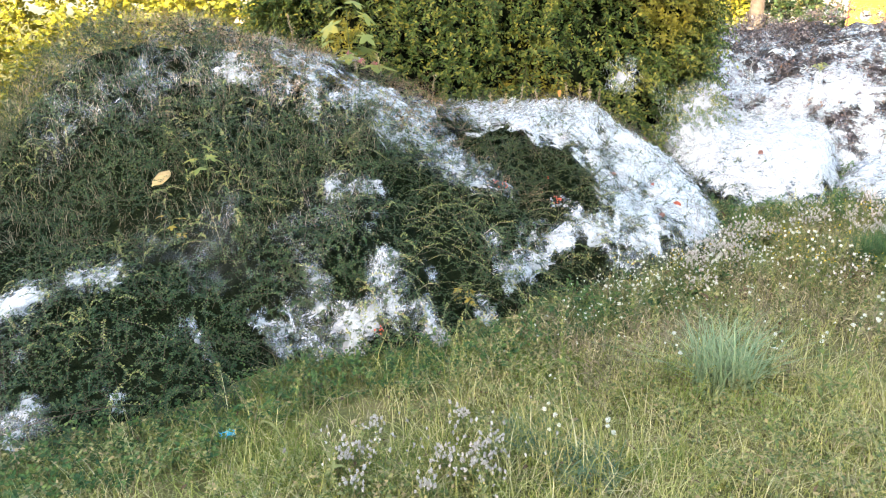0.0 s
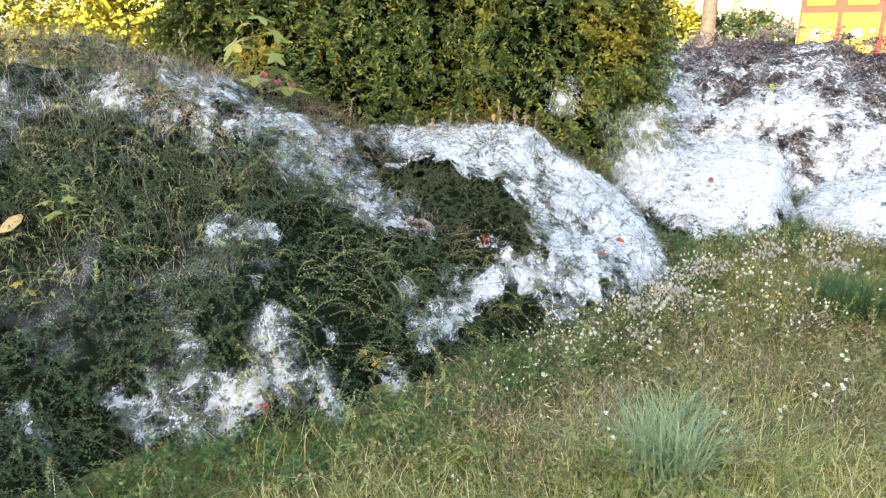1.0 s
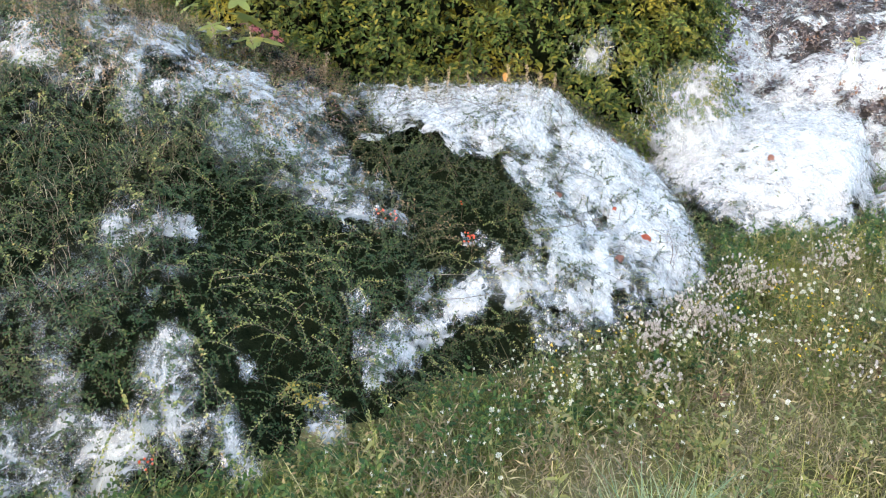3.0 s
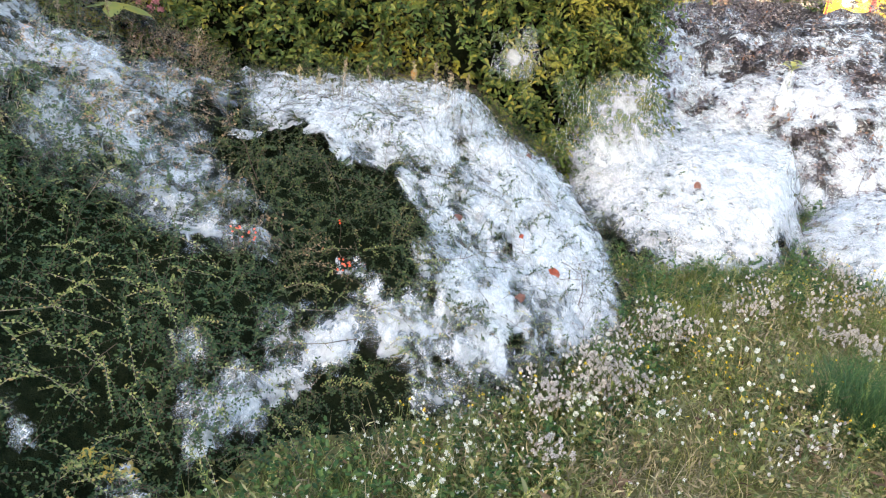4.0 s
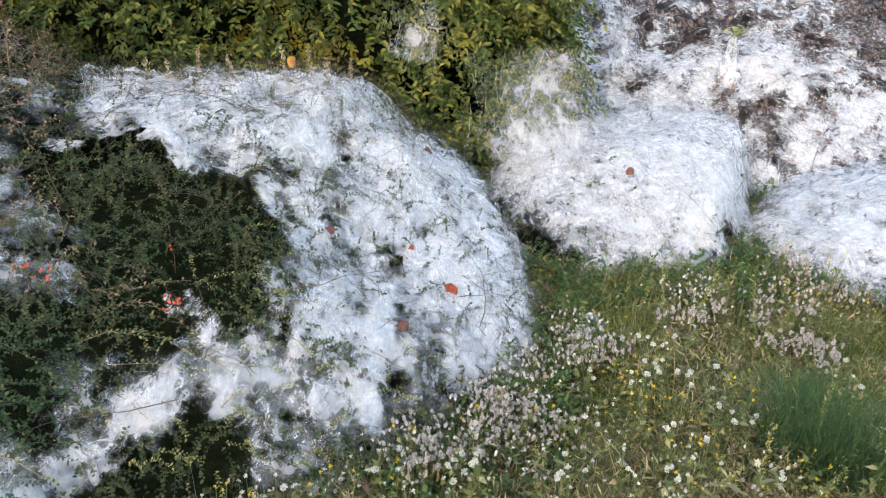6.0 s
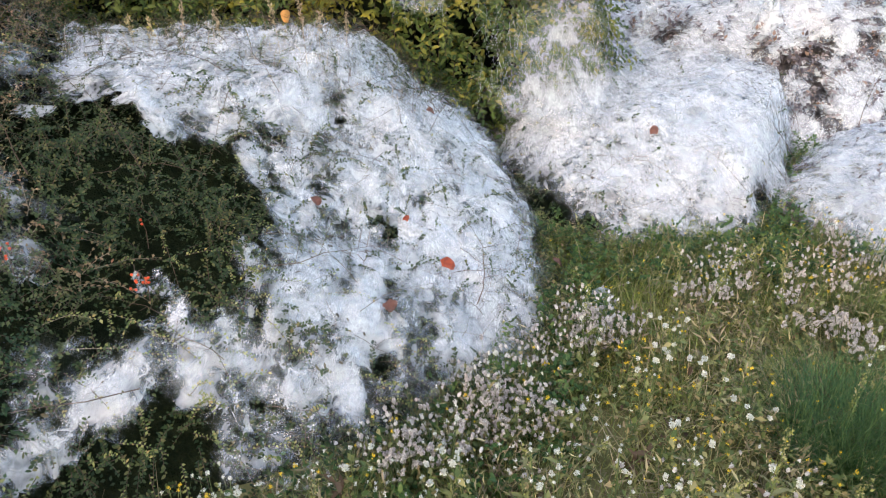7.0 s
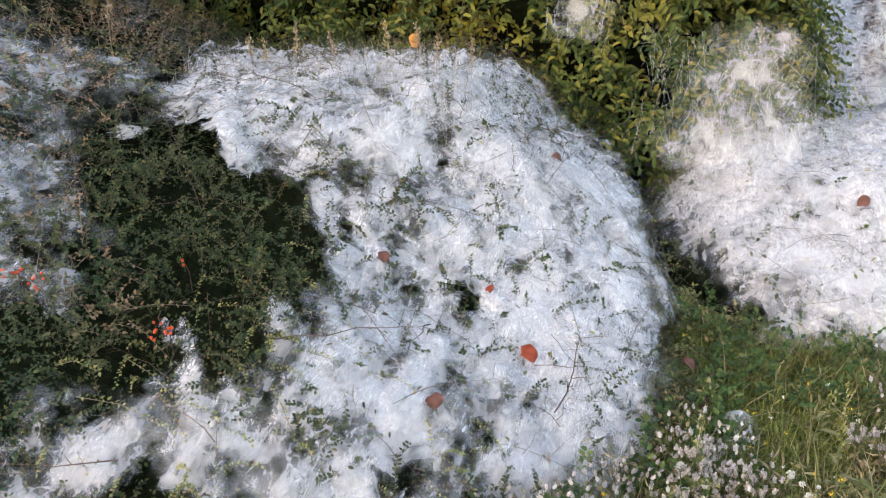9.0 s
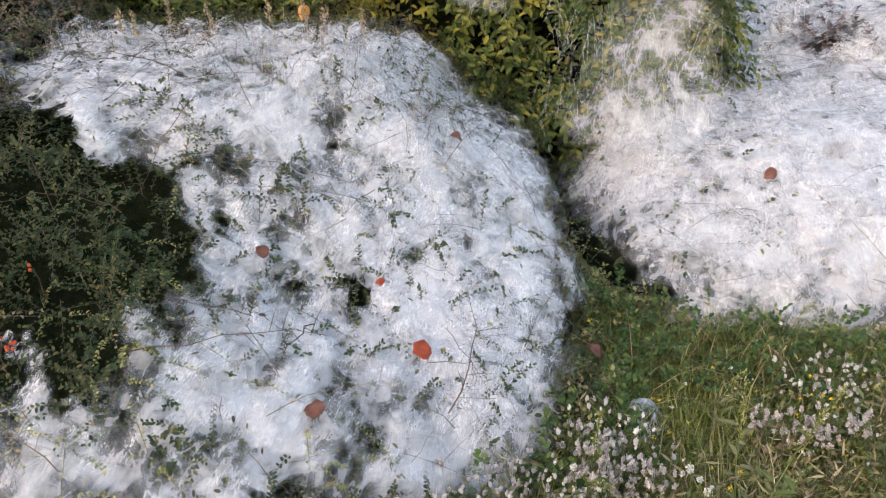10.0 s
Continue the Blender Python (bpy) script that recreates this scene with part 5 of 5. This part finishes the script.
# ---- loose leaves and berries ----
def dead_leaf_mesh(seed, long=0.045):
    q = np.random.default_rng(seed)
    n = 14
    a = np.linspace(0, 2 * np.pi, n, endpoint=False)
    r = long * 0.5 * (1 + q.uniform(-0.14, 0.14, n)) * (1 + 0.25 * np.cos(a))
    rim = np.stack([r * np.cos(a), 0.78 * r * np.sin(a), 0.006 * np.cos(2 * a + q.uniform(0, 6)) + q.normal(0, 0.0012, n)], -1)
    mid = np.stack([0.45 * rim[:, 0], 0.45 * rim[:, 1], 0.3 * rim[:, 2] - 0.002], -1)
    v = np.concatenate([rim, mid, [(0, 0, -0.003)]])
    f = []
    for k in range(n):
        j = (k + 1) % n
        f += [(k, j, n + j), (k, n + j, n + k), (n + k, n + j, 2 * n)]
    return mesh_of("fallen_leaf", v, np.array(f))


def fallen_leaf(seed, x, y, lift, long, mat, label, turn=0.0, tilt=0.0):
    up = normals(np.array([x]), np.array([y]))[0]
    z = Vector(up)
    ax = z.orthogonal().normalized()
    m = Matrix((ax, z.cross(ax), z)).transposed().to_4x4()
    m.translation = (x, y, float(surf(x, y)) + lift)
    ob = put("fallen_leaf", dead_leaf_mesh(seed, long), mat)
    sol = ob.modifiers.new("thick", "SOLIDIFY")
    sol.thickness = 0.0008
    ob.matrix_basis = m @ pose(0, 0, 0, tilt, 0, 0) @ pose(0, 0, 0, 0, 0, turn)
    tagged(ob, label, "leaf", "fallen leaves")


fallen_leaf(1, 1.513, 4.352, 0.02, 0.055, RED_LEAF, "orange-red fallen leaf caught on white silk", 80)
fallen_leaf(2, 1.09, 4.42, 0.02, 0.042, BROWN_LEAF, "dark red fallen leaf caught on silk", 70)
fallen_leaf(3, 1.45, 5.05, 0.02, 0.045, BROWN_LEAF, "dark red fallen leaf high on the silk", 10)
fallen_leaf(4, 1.33, 4.1, 0.002, 0.045, BROWN_LEAF, "brown fallen leaf sunk into the silk", 0)
fallen_leaf(5, 2.44, 5.36, 0.02, 0.05, BROWN_LEAF, "reddish brown leaf lying on the white bush", 15)
fallen_leaf(6, 1.93, 4.66, 0.02, 0.06, BROWN_LEAF, "brown fallen leaf in the gap between the bushes", 90)
fallen_leaf(7, 3.75, 5.0, 0.02, 0.06, RED_LEAF, "orange-red leaf on the greyish silk", 40)
fallen_leaf(8, 2.9, 4.78, 0.02, 0.05, RED_LEAF, "orange-red leaf beside the flowers", 40)
fallen_leaf(9, 1.37, 4.48, 0.02, 0.025, RED_LEAF, "small red leaf fragment on the silk", 20)
AMBER_LEAF = grainy("amber_leaf_dry", [(0.3, (0.5, 0.2, 0.05)), (0.7, (0.65, 0.33, 0.1))], 60.0, 5.0, 0.7, 0.2)
TAN_LEAF = grainy("tan_leaf", [(0.3, (0.4, 0.25, 0.1)), (0.7, (0.6, 0.42, 0.2))], 60.0, 5.0, 0.7, 0.2)
fallen_leaf(10, -1.53, 3.54, 0.02, 0.12, TAN_LEAF, "large tan dead leaf lying on the green shrub", 10)


def berries(x, y, n, seed):
    q = np.random.default_rng(seed)
    ob = thing("berry_cluster", "cluster of bright orange-red berries on a shoot", "berries", (x, y, float(surf(x, y)) - 0.02), 0, "berry clusters")
    me = mesh_of("berry", *ball(0.004, 6, 8, 1.0, seed), smooth=True)
    for k in range(n):
        put("berry", me, BERRY, ob).matrix_basis = pose(*(q.normal(0, 0.012, 3) + (0, -0.01, 0.02)), q.uniform(0, 90), 0, q.uniform(0, 360))
    put("stalk", mesh_of("stalk", *tube(np.array([(0, 0, -0.06), (0.005, -0.005, 0), (0, -0.01, 0.03)]), np.array((0.0018, 0.0014, 0.001)), 4)), TWIG, ob)


for k, (x, y, n) in enumerate(((0.68, 4.03, 13), (0.35, 4.0, 7), (0.3, 3.99, 6), (-0.31, 2.93, 8), (0.63, 4.2, 2))):
    berries(x, y, n, 500 + k)


# ---- seedlings ----
def lobed_leaf(long):
    a = np.linspace(-math.pi, math.pi, 21)[:-1]
    r = long * (0.42 + 0.2 * np.cos(5 * a) + 0.14 * np.cos(a))
    rim = np.stack([long * 0.3 + r * np.cos(a), r * np.sin(a), -0.1 * long * (np.cos(2.5 * a)) ** 2], -1)
    v = np.concatenate([rim, [(long * 0.25, 0, 0.03 * long)]])
    return mesh_of("leaf", v, np.array([(k, (k + 1) % 20, 20) for k in range(20)]))


LIME = leafy("lime_leaf", [(0.0, (0.2, 0.26, 0.07)), (1.0, (0.34, 0.36, 0.12))], (9.0, 0.5, (0.42, 0.36, 0.08)), 0.5, 0.4)
AMBER = leafy("amber_leaf", [(0.0, (0.5, 0.34, 0.05)), (1.0, (0.6, 0.42, 0.09))], (30.0, 0.55, (0.3, 0.3, 0.08)), 0.5, 0.4)


def seedling(x, y, z0, height, n, long, mat, seed, label):
    q = np.random.default_rng(seed)
    ob = thing("seedling", label, "seedling", (x, y, z0))
    put("stem", mesh_of("stem", *tube(np.array([(0, 0, 0), (0.01, 0, height * 0.5), (0, 0.01, height)]), np.array((0.004, 0.003, 0.0015)), 5)), STEM, ob)
    me = lobed_leaf(long)
    for k in range(n):
        h = height * (0.35 + 0.65 * k / max(n - 1, 1))
        a = k * 137.5 + q.uniform(-30, 30)
        size = q.uniform(0.6, 1.1) * (1.15 - 0.5 * k / n)
        stalk = put("leaf_stalk", mesh_of("leaf_stalk", *tube(np.array([(0, 0, 0), (long * 0.25, 0, 0.02), (long * 0.5, 0, 0.02)]), np.array((0.0012, 0.001, 0.0008)), 3)), STEM, ob)
        stalk.matrix_basis = pose(0, 0, h, 0, 0, a)
        put("leaf", me, mat, stalk).matrix_basis = pose(long * 0.5, 0, 0.02, q.normal(0, 15), 22 + q.normal(0, 12), 0) @ Matrix.Scale(size, 4)


seedling(-0.7, 5.1, 1.0, 0.68, 11, 0.2, LIME, 1, "maple seedling with pale green lobed leaves growing through the shrub")
seedling(-1.27, 3.55, 0.75, 0.18, 7, 0.09, LIME, 2, "small maple seedling with yellowish green leaves in the shrub")
seedling(-1.4, 3.32, 0.5, 0.14, 5, 0.07, AMBER, 3, "yellowing seedling among dark shrub leaves")
seedling(0.1, 3.3, 0.1, 0.14, 5, 0.06, AMBER, 4, "little seedling with yellow leaves at the shrub's foot")


# ---- dry stalks and grasses on the ridge ----
def dry_stalks(n, x0, x1, y0, y1, height, mat, label):
    ob = thing("dry_grass", label, "dry grass")
    x, y = rng.uniform(x0, x1, n), rng.uniform(y0, y1, n)
    v = blades(x, y, surf(x, y) - 0.03, height * rng.uniform(0.5, 1.2, n), rng.uniform(0.0006, 0.0013, n), rng.uniform(0.4, 1.3, n))
    put("dry_blades", mesh_of("dry_blades", *v), mat, ob, kind="stuff")


HAY = leafy("hay", [(0.0, (0.2, 0.15, 0.0875)), (0.6, (0.4, 0.312, 0.175)), (1.0, (0.6, 0.488, 0.3))], None, 0.7, 0.25)
STRAW = leafy("straw", [(0.0, (0.22, 0.16, 0.1)), (0.6, (0.38, 0.29, 0.2)), (1.0, (0.54, 0.43, 0.31))], None, 0.7, 0.25)
dry_stalks(3800, -3.2, -0.8, 4.1, 5.5, 0.13, STRAW, "pale dry grass standing along the shrub's ridge")
dry_stalks(420, 0.1, 1.4, 4.95, 5.4, 0.15, STRAW, "thin dry stalks poking through the silk")


def silk_fringe(owner, n, x0, x1, y0, y1, height):
    """Fine strands drawn up from the sheet to the stalk tips."""
    x, y = rng.uniform(x0, x1, n), rng.uniform(y0, y1, n)
    c = (fbm(x, y, 0.12, 141, 2) > 0.42) & (cover("middle", x, y) > 0.3)
    x, y = x[c], y[c]
    v = blades(x, y, surf(x, y) - 0.02, height * rng.uniform(0.3, 1.2, len(x)), rng.uniform(0.00012, 0.0003, len(x)), rng.uniform(0.1, 0.9, len(x)))
    put("silk_fringe", mesh_of("silk_fringe", *v), THREAD, owner, "fine upright strands of white silk", "stuff")


silk_fringe(middle, 3200, 0.1, 1.5, 4.85, 5.45, 0.085)


def seed_stalk(x, y, height, seed, mat, label):
    """A dry upright stalk with a feathery tip."""
    q = np.random.default_rng(seed)
    ob = thing("seed_stalk", label, "dry stalk", (x, y, float(surf(x, y)) - 0.04), q.uniform(0, 360), "dry seed stalks")
    s = np.linspace(0, 1, 6)
    line = np.stack([0.12 * height * s**2, 0 * s, height * s], -1)
    put("stem", mesh_of("stem", *tube(line, 0.0016 - 0.001 * s, 4)), STRAW, ob)
    n = 70
    t = q.uniform(0.55, 1.0, n)
    at = np.stack([np.interp(t, s, line[:, c]) for c in range(3)], -1) + q.normal(0, 0.005, (n, 3))
    ax = unit(q.normal(0, 0.5, (n, 3)) + (0, 0, 1))
    nz = unit(np.cross(ax, q.normal(0, 1, (n, 3))))
    put("seed_tip", mesh_of("seed_tip", *scatter(SMALL_LEAF, SMALL_TRI, at, ax, np.cross(nz, ax), nz, q.uniform(0.006, 0.014, n))), mat, ob, "feathery dry seed tip", "stuff")


for k, (x, y, h) in enumerate(((0.42, 5.05, 0.17), (0.53, 5.06, 0.2), (0.66, 5.1, 0.15), (0.88, 5.08, 0.22), (0.97, 5.12, 0.2), (1.03, 5.08, 0.17), (0.33, 5.1, 0.15), (1.12, 5.2, 0.18), (-0.1, 4.9, 0.2), (-0.45, 4.9, 0.24), (-0.6, 4.75, 0.2), (-1.0, 4.7, 0.24))):
    seed_stalk(x, y, h, 820 + k, STRAW if k % 3 else HAY, "dry upright stalk with a feathery seed tip on the ridge")
dry_stalks(2500, -3.0, -0.4, 3.2, 4.3, 0.11, STRAW, "sparse dry stalks among the shrub's leaves")


def pink_flower(x, y, seed):
    ob = flower_plant(seed, "pink_flower", "pink flower cluster on a green stem by the hedge", [mesh_of("flower_head", *petal_head(0.02, 60, seed))], PINK, 4, 0.17, 0.06)
    ob.matrix_basis = pose(x, y, float(surf(x, y)) - 0.1)


PINK = plain("pink_petal", (0.5, 0.17, 0.2), 0.6)
pink_flower(-0.75, 5.75, 61)
pink_flower(-0.62, 5.8, 62)

STALK = leafy("stalk_leaf", [(0.0, (0.084, 0.09, 0.036)), (0.4, (0.204, 0.168, 0.09)), (0.75, (0.384, 0.3, 0.192)), (1.0, (0.552, 0.48, 0.264))], (3.0, 0.52, (0.2, 0.23, 0.06)), 0.6, 0.25)
stalky = thing("dry_herbs", "withering brown and olive herb stalks with narrow leaves", "herbs")
x, y = open_ground(5200, 0.3, 3.4, 2.5, 4.9, 0.05)
drift = (fbm(x, y, 0.25, 171) > 0.42) & (rng.uniform(0, 1, len(x)) < np.clip(1.0 - 1.6 * (y - 2.9 - 0.5 * x), 0.12, 1))
x, y = x[drift], y[drift]
root = np.stack([x, y, soil(x, y)], -1)
way = unit(np.array((0, 0, 1.0)) + rng.normal(0, 0.35, root.shape))
lv, st = sprigs(root, way, unit(np.array((0, -0.6, 0.6)) + rng.normal(0, 0.4, root.shape)), rng.uniform(0.07, 0.22, len(x)), 7, 0.036, NARROW_LEAF * (1, 0.5, 1), NARROW_TRI, 0.15, 0.0012, 0.6)
put("leafage", mesh_of("leafage", *lv), STALK, stalky, kind="stuff")
put("stalk_growth", mesh_of("stalk_growth", *st), DRY_TWIG, stalky, kind="stuff")

dry_meadow = thing("dry_grass", "fallen straw and brown stalks lying in the meadow", "dry grass")
x, y = open_ground(9000, -2, 4.5, 1.0, 5.0)
v = blades(x, y, soil(x, y) + 0.01, rng.uniform(0.08, 0.26, len(x)), rng.uniform(0.0008, 0.002, len(x)), rng.uniform(0.5, 1.5, len(x)))
put("dry_blades", mesh_of("dry_blades", *v), HAY, dry_meadow, kind="stuff")
x, y = open_ground(2600, -2, 4.5, 1.2, 4.8)
up = unit(np.array((0, 0, 1.0)) + rng.normal(0, 0.5, (len(x), 3)))
ax = unit(np.cross(up, rng.normal(0, 1, (len(x), 3))))
ay = np.cross(up, ax)
v = scatter(LONG_LEAF, LONG_TRI, np.stack([x, y, soil(x, y) + rng.uniform(0.01, 0.09, len(x))], -1), ax, ay, up, rng.uniform(0.012, 0.035, len(x)))
put("withered_leaves", mesh_of("withered_leaves", *v), RUST, dry_meadow, kind="stuff")

# blue scrap of wrapper
bm = bmesh.new()
bmesh.ops.create_grid(bm, x_segments=7, y_segments=5, size=0.5)
for v in bm.verts:
    v.co = Vector((v.co.x * 0.06, v.co.y * 0.035, 0.008 * math.sin(9 * v.co.x) + 0.006 * math.cos(11 * v.co.y)))
scrap = part("wrapper", bm, plain("blue_foil", (0.02, 0.42, 0.68), 0.3, 0.6), None)
scrap.modifiers.new("thick", "SOLIDIFY").thickness = 0.0006
scrap.matrix_basis = pose(-0.85, 2.24, float(soil(-0.85, 2.24)) + 0.05, 12, 0, 20)
tagged(scrap, "crumpled light blue plastic wrapper lying in the grass", "litter")

# single leaves that stand out on the hedge's face
hedge_leaf = mesh_of("leaf", LONG_LEAF * 0.042, LONG_TRI)
hedge = bpy.data.objects["hedge"]
for k in range(280):
    th = math.atan2(-1, rng.uniform(-1, 1) * HA / HB)
    p, out = hedge_skin(np.array([th]), np.array([rng.uniform(0.5, 1.9)]), -0.09)
    ob = put("leaf", hedge_leaf, HEDGE_LEAF, hedge)
    ob.matrix_basis = look(p[0], p[0] + out[0]) @ pose(0, 0, 0, -40 + rng.normal(0, 20), rng.normal(0, 25), -90 + rng.normal(0, 50)) @ Matrix.Scale(rng.uniform(0.7, 1.2), 4)


# small flat sheet web slung between shoots
gx, gy = np.meshgrid(np.linspace(-0.07, 0.07, 15), np.linspace(-0.04, 0.04, 9))
me, used = grid_mesh("silk_web", gx, gy, 0.25 * (gx**2 * 4 + gy**2 * 6), np.ones_like(gx, bool))
me.attributes.new("cover", "FLOAT", "POINT").data.foreach_set("value", (1.0 - 0.5 * (np.abs(gx / 0.07) ** 4 + np.abs(gy / 0.04) ** 4)).ravel()[used].astype(np.float32))
web = put("silk_web", me, SILK_A)
web.matrix_basis = pose(0.184, 4.573, 0.83, 15, 0, -10)
tagged(web, "small flat sheet of silk slung between shoots", "silk web", "hanging webs")


def small_web(name_of, place, sx, sy, dip, tilt=0.0, turn=0.0, most=1.0):
    """A little sheet of silk between shoots, sagging in the middle."""
    gx, gy = np.meshgrid(np.linspace(-sx, sx, 15), np.linspace(-sy, sy, 11))
    me, used = grid_mesh("silk_web", gx, gy, dip * ((gx / sx) ** 2 + (gy / sy) ** 2) + 0.006 * (fbm(gx + place[0], gy, 0.03, 151) - 0.5), np.ones_like(gx, bool))
    fade = np.clip(most * (1.25 - (gx / sx) ** 2 - (gy / sy) ** 2), 0, most)
    me.attributes.new("cover", "FLOAT", "POINT").data.foreach_set("value", fade.ravel()[used].astype(np.float32))
    ob = put("silk_web", me, SILK_A)
    ob.matrix_basis = pose(*place, tilt, 0, turn)
    tagged(ob, name_of, "silk web", "hanging webs")


small_web("thin silk sheet lying across the maple seedling's leaves", (-0.69, 5.0, 1.29), 0.1, 0.06, 0.02, 10, 5)
small_web("loose silk wisp drawn over clover beside the shrub's foot", (2.05, 4.47, 0.25), 0.08, 0.07, -0.1, 0, 20, 0.62)


def wrapped_weed(x, y, height):
    """A weed drawn into a tall tent of silk, its leaves free at the tip."""
    z0 = float(surf(x, y)) - 0.05
    ob = thing("wrapped_weed", "weed wrapped in a pale tent of silk, its green tip free", "weed", (x, y, z0))
    put("stem", mesh_of("stem", *tube(np.array([(0, 0, 0), (0.01, 0, height * 0.6), (0, 0, height * 1.15)]), np.array((0.005, 0.004, 0.002)), 5)), STEM, ob)
    for layer, wide in enumerate((0.07, 0.1)):
        a, h = np.meshgrid(np.linspace(0, 2 * np.pi, 29), np.linspace(0, 1, 16))
        r = wide * (0.22 + 0.78 * (1 - h) ** 1.3) * (0.85 + 0.3 * vnoise(np.cos(a) * 1.5 + 4, np.sin(a) * 1.5 + h * 2, 0.7, 161 + layer))
        me, used = grid_mesh("tent", r * np.cos(a), r * np.sin(a), height * h, np.ones_like(a, bool))
        me.attributes.new("cover", "FLOAT", "POINT").data.foreach_set("value", np.clip(0.9 - 0.6 * h**3, 0, 1).ravel()[used].astype(np.float32))
        put("tent", me, SILK_LAYERS[layer][0], ob, "pale tent of silk")
    leaf = mesh_of("leaf", LONG_LEAF * (0.09, 0.1, 0.09), LONG_TRI)
    for k in range(9):
        put("leaf", leaf, LIME, ob).matrix_basis = pose(0, 0, height * (0.9 + 0.03 * k), 0, -35 + 6 * k, k * 137.5)


wrapped_weed(3.42, 6.6, 0.32)

# orange leaf standing against the hedge's foot
fallen_leaf(11, 0.86, 5.36, 0.05, 0.055, AMBER_LEAF, "orange dead leaf upright on the silk ridge", 90, 75)
fallen_leaf(12, 1.96, 4.56, 0.02, 0.05, BROWN_LEAF, "dark red leaf in the grass between the shrubs", 30)
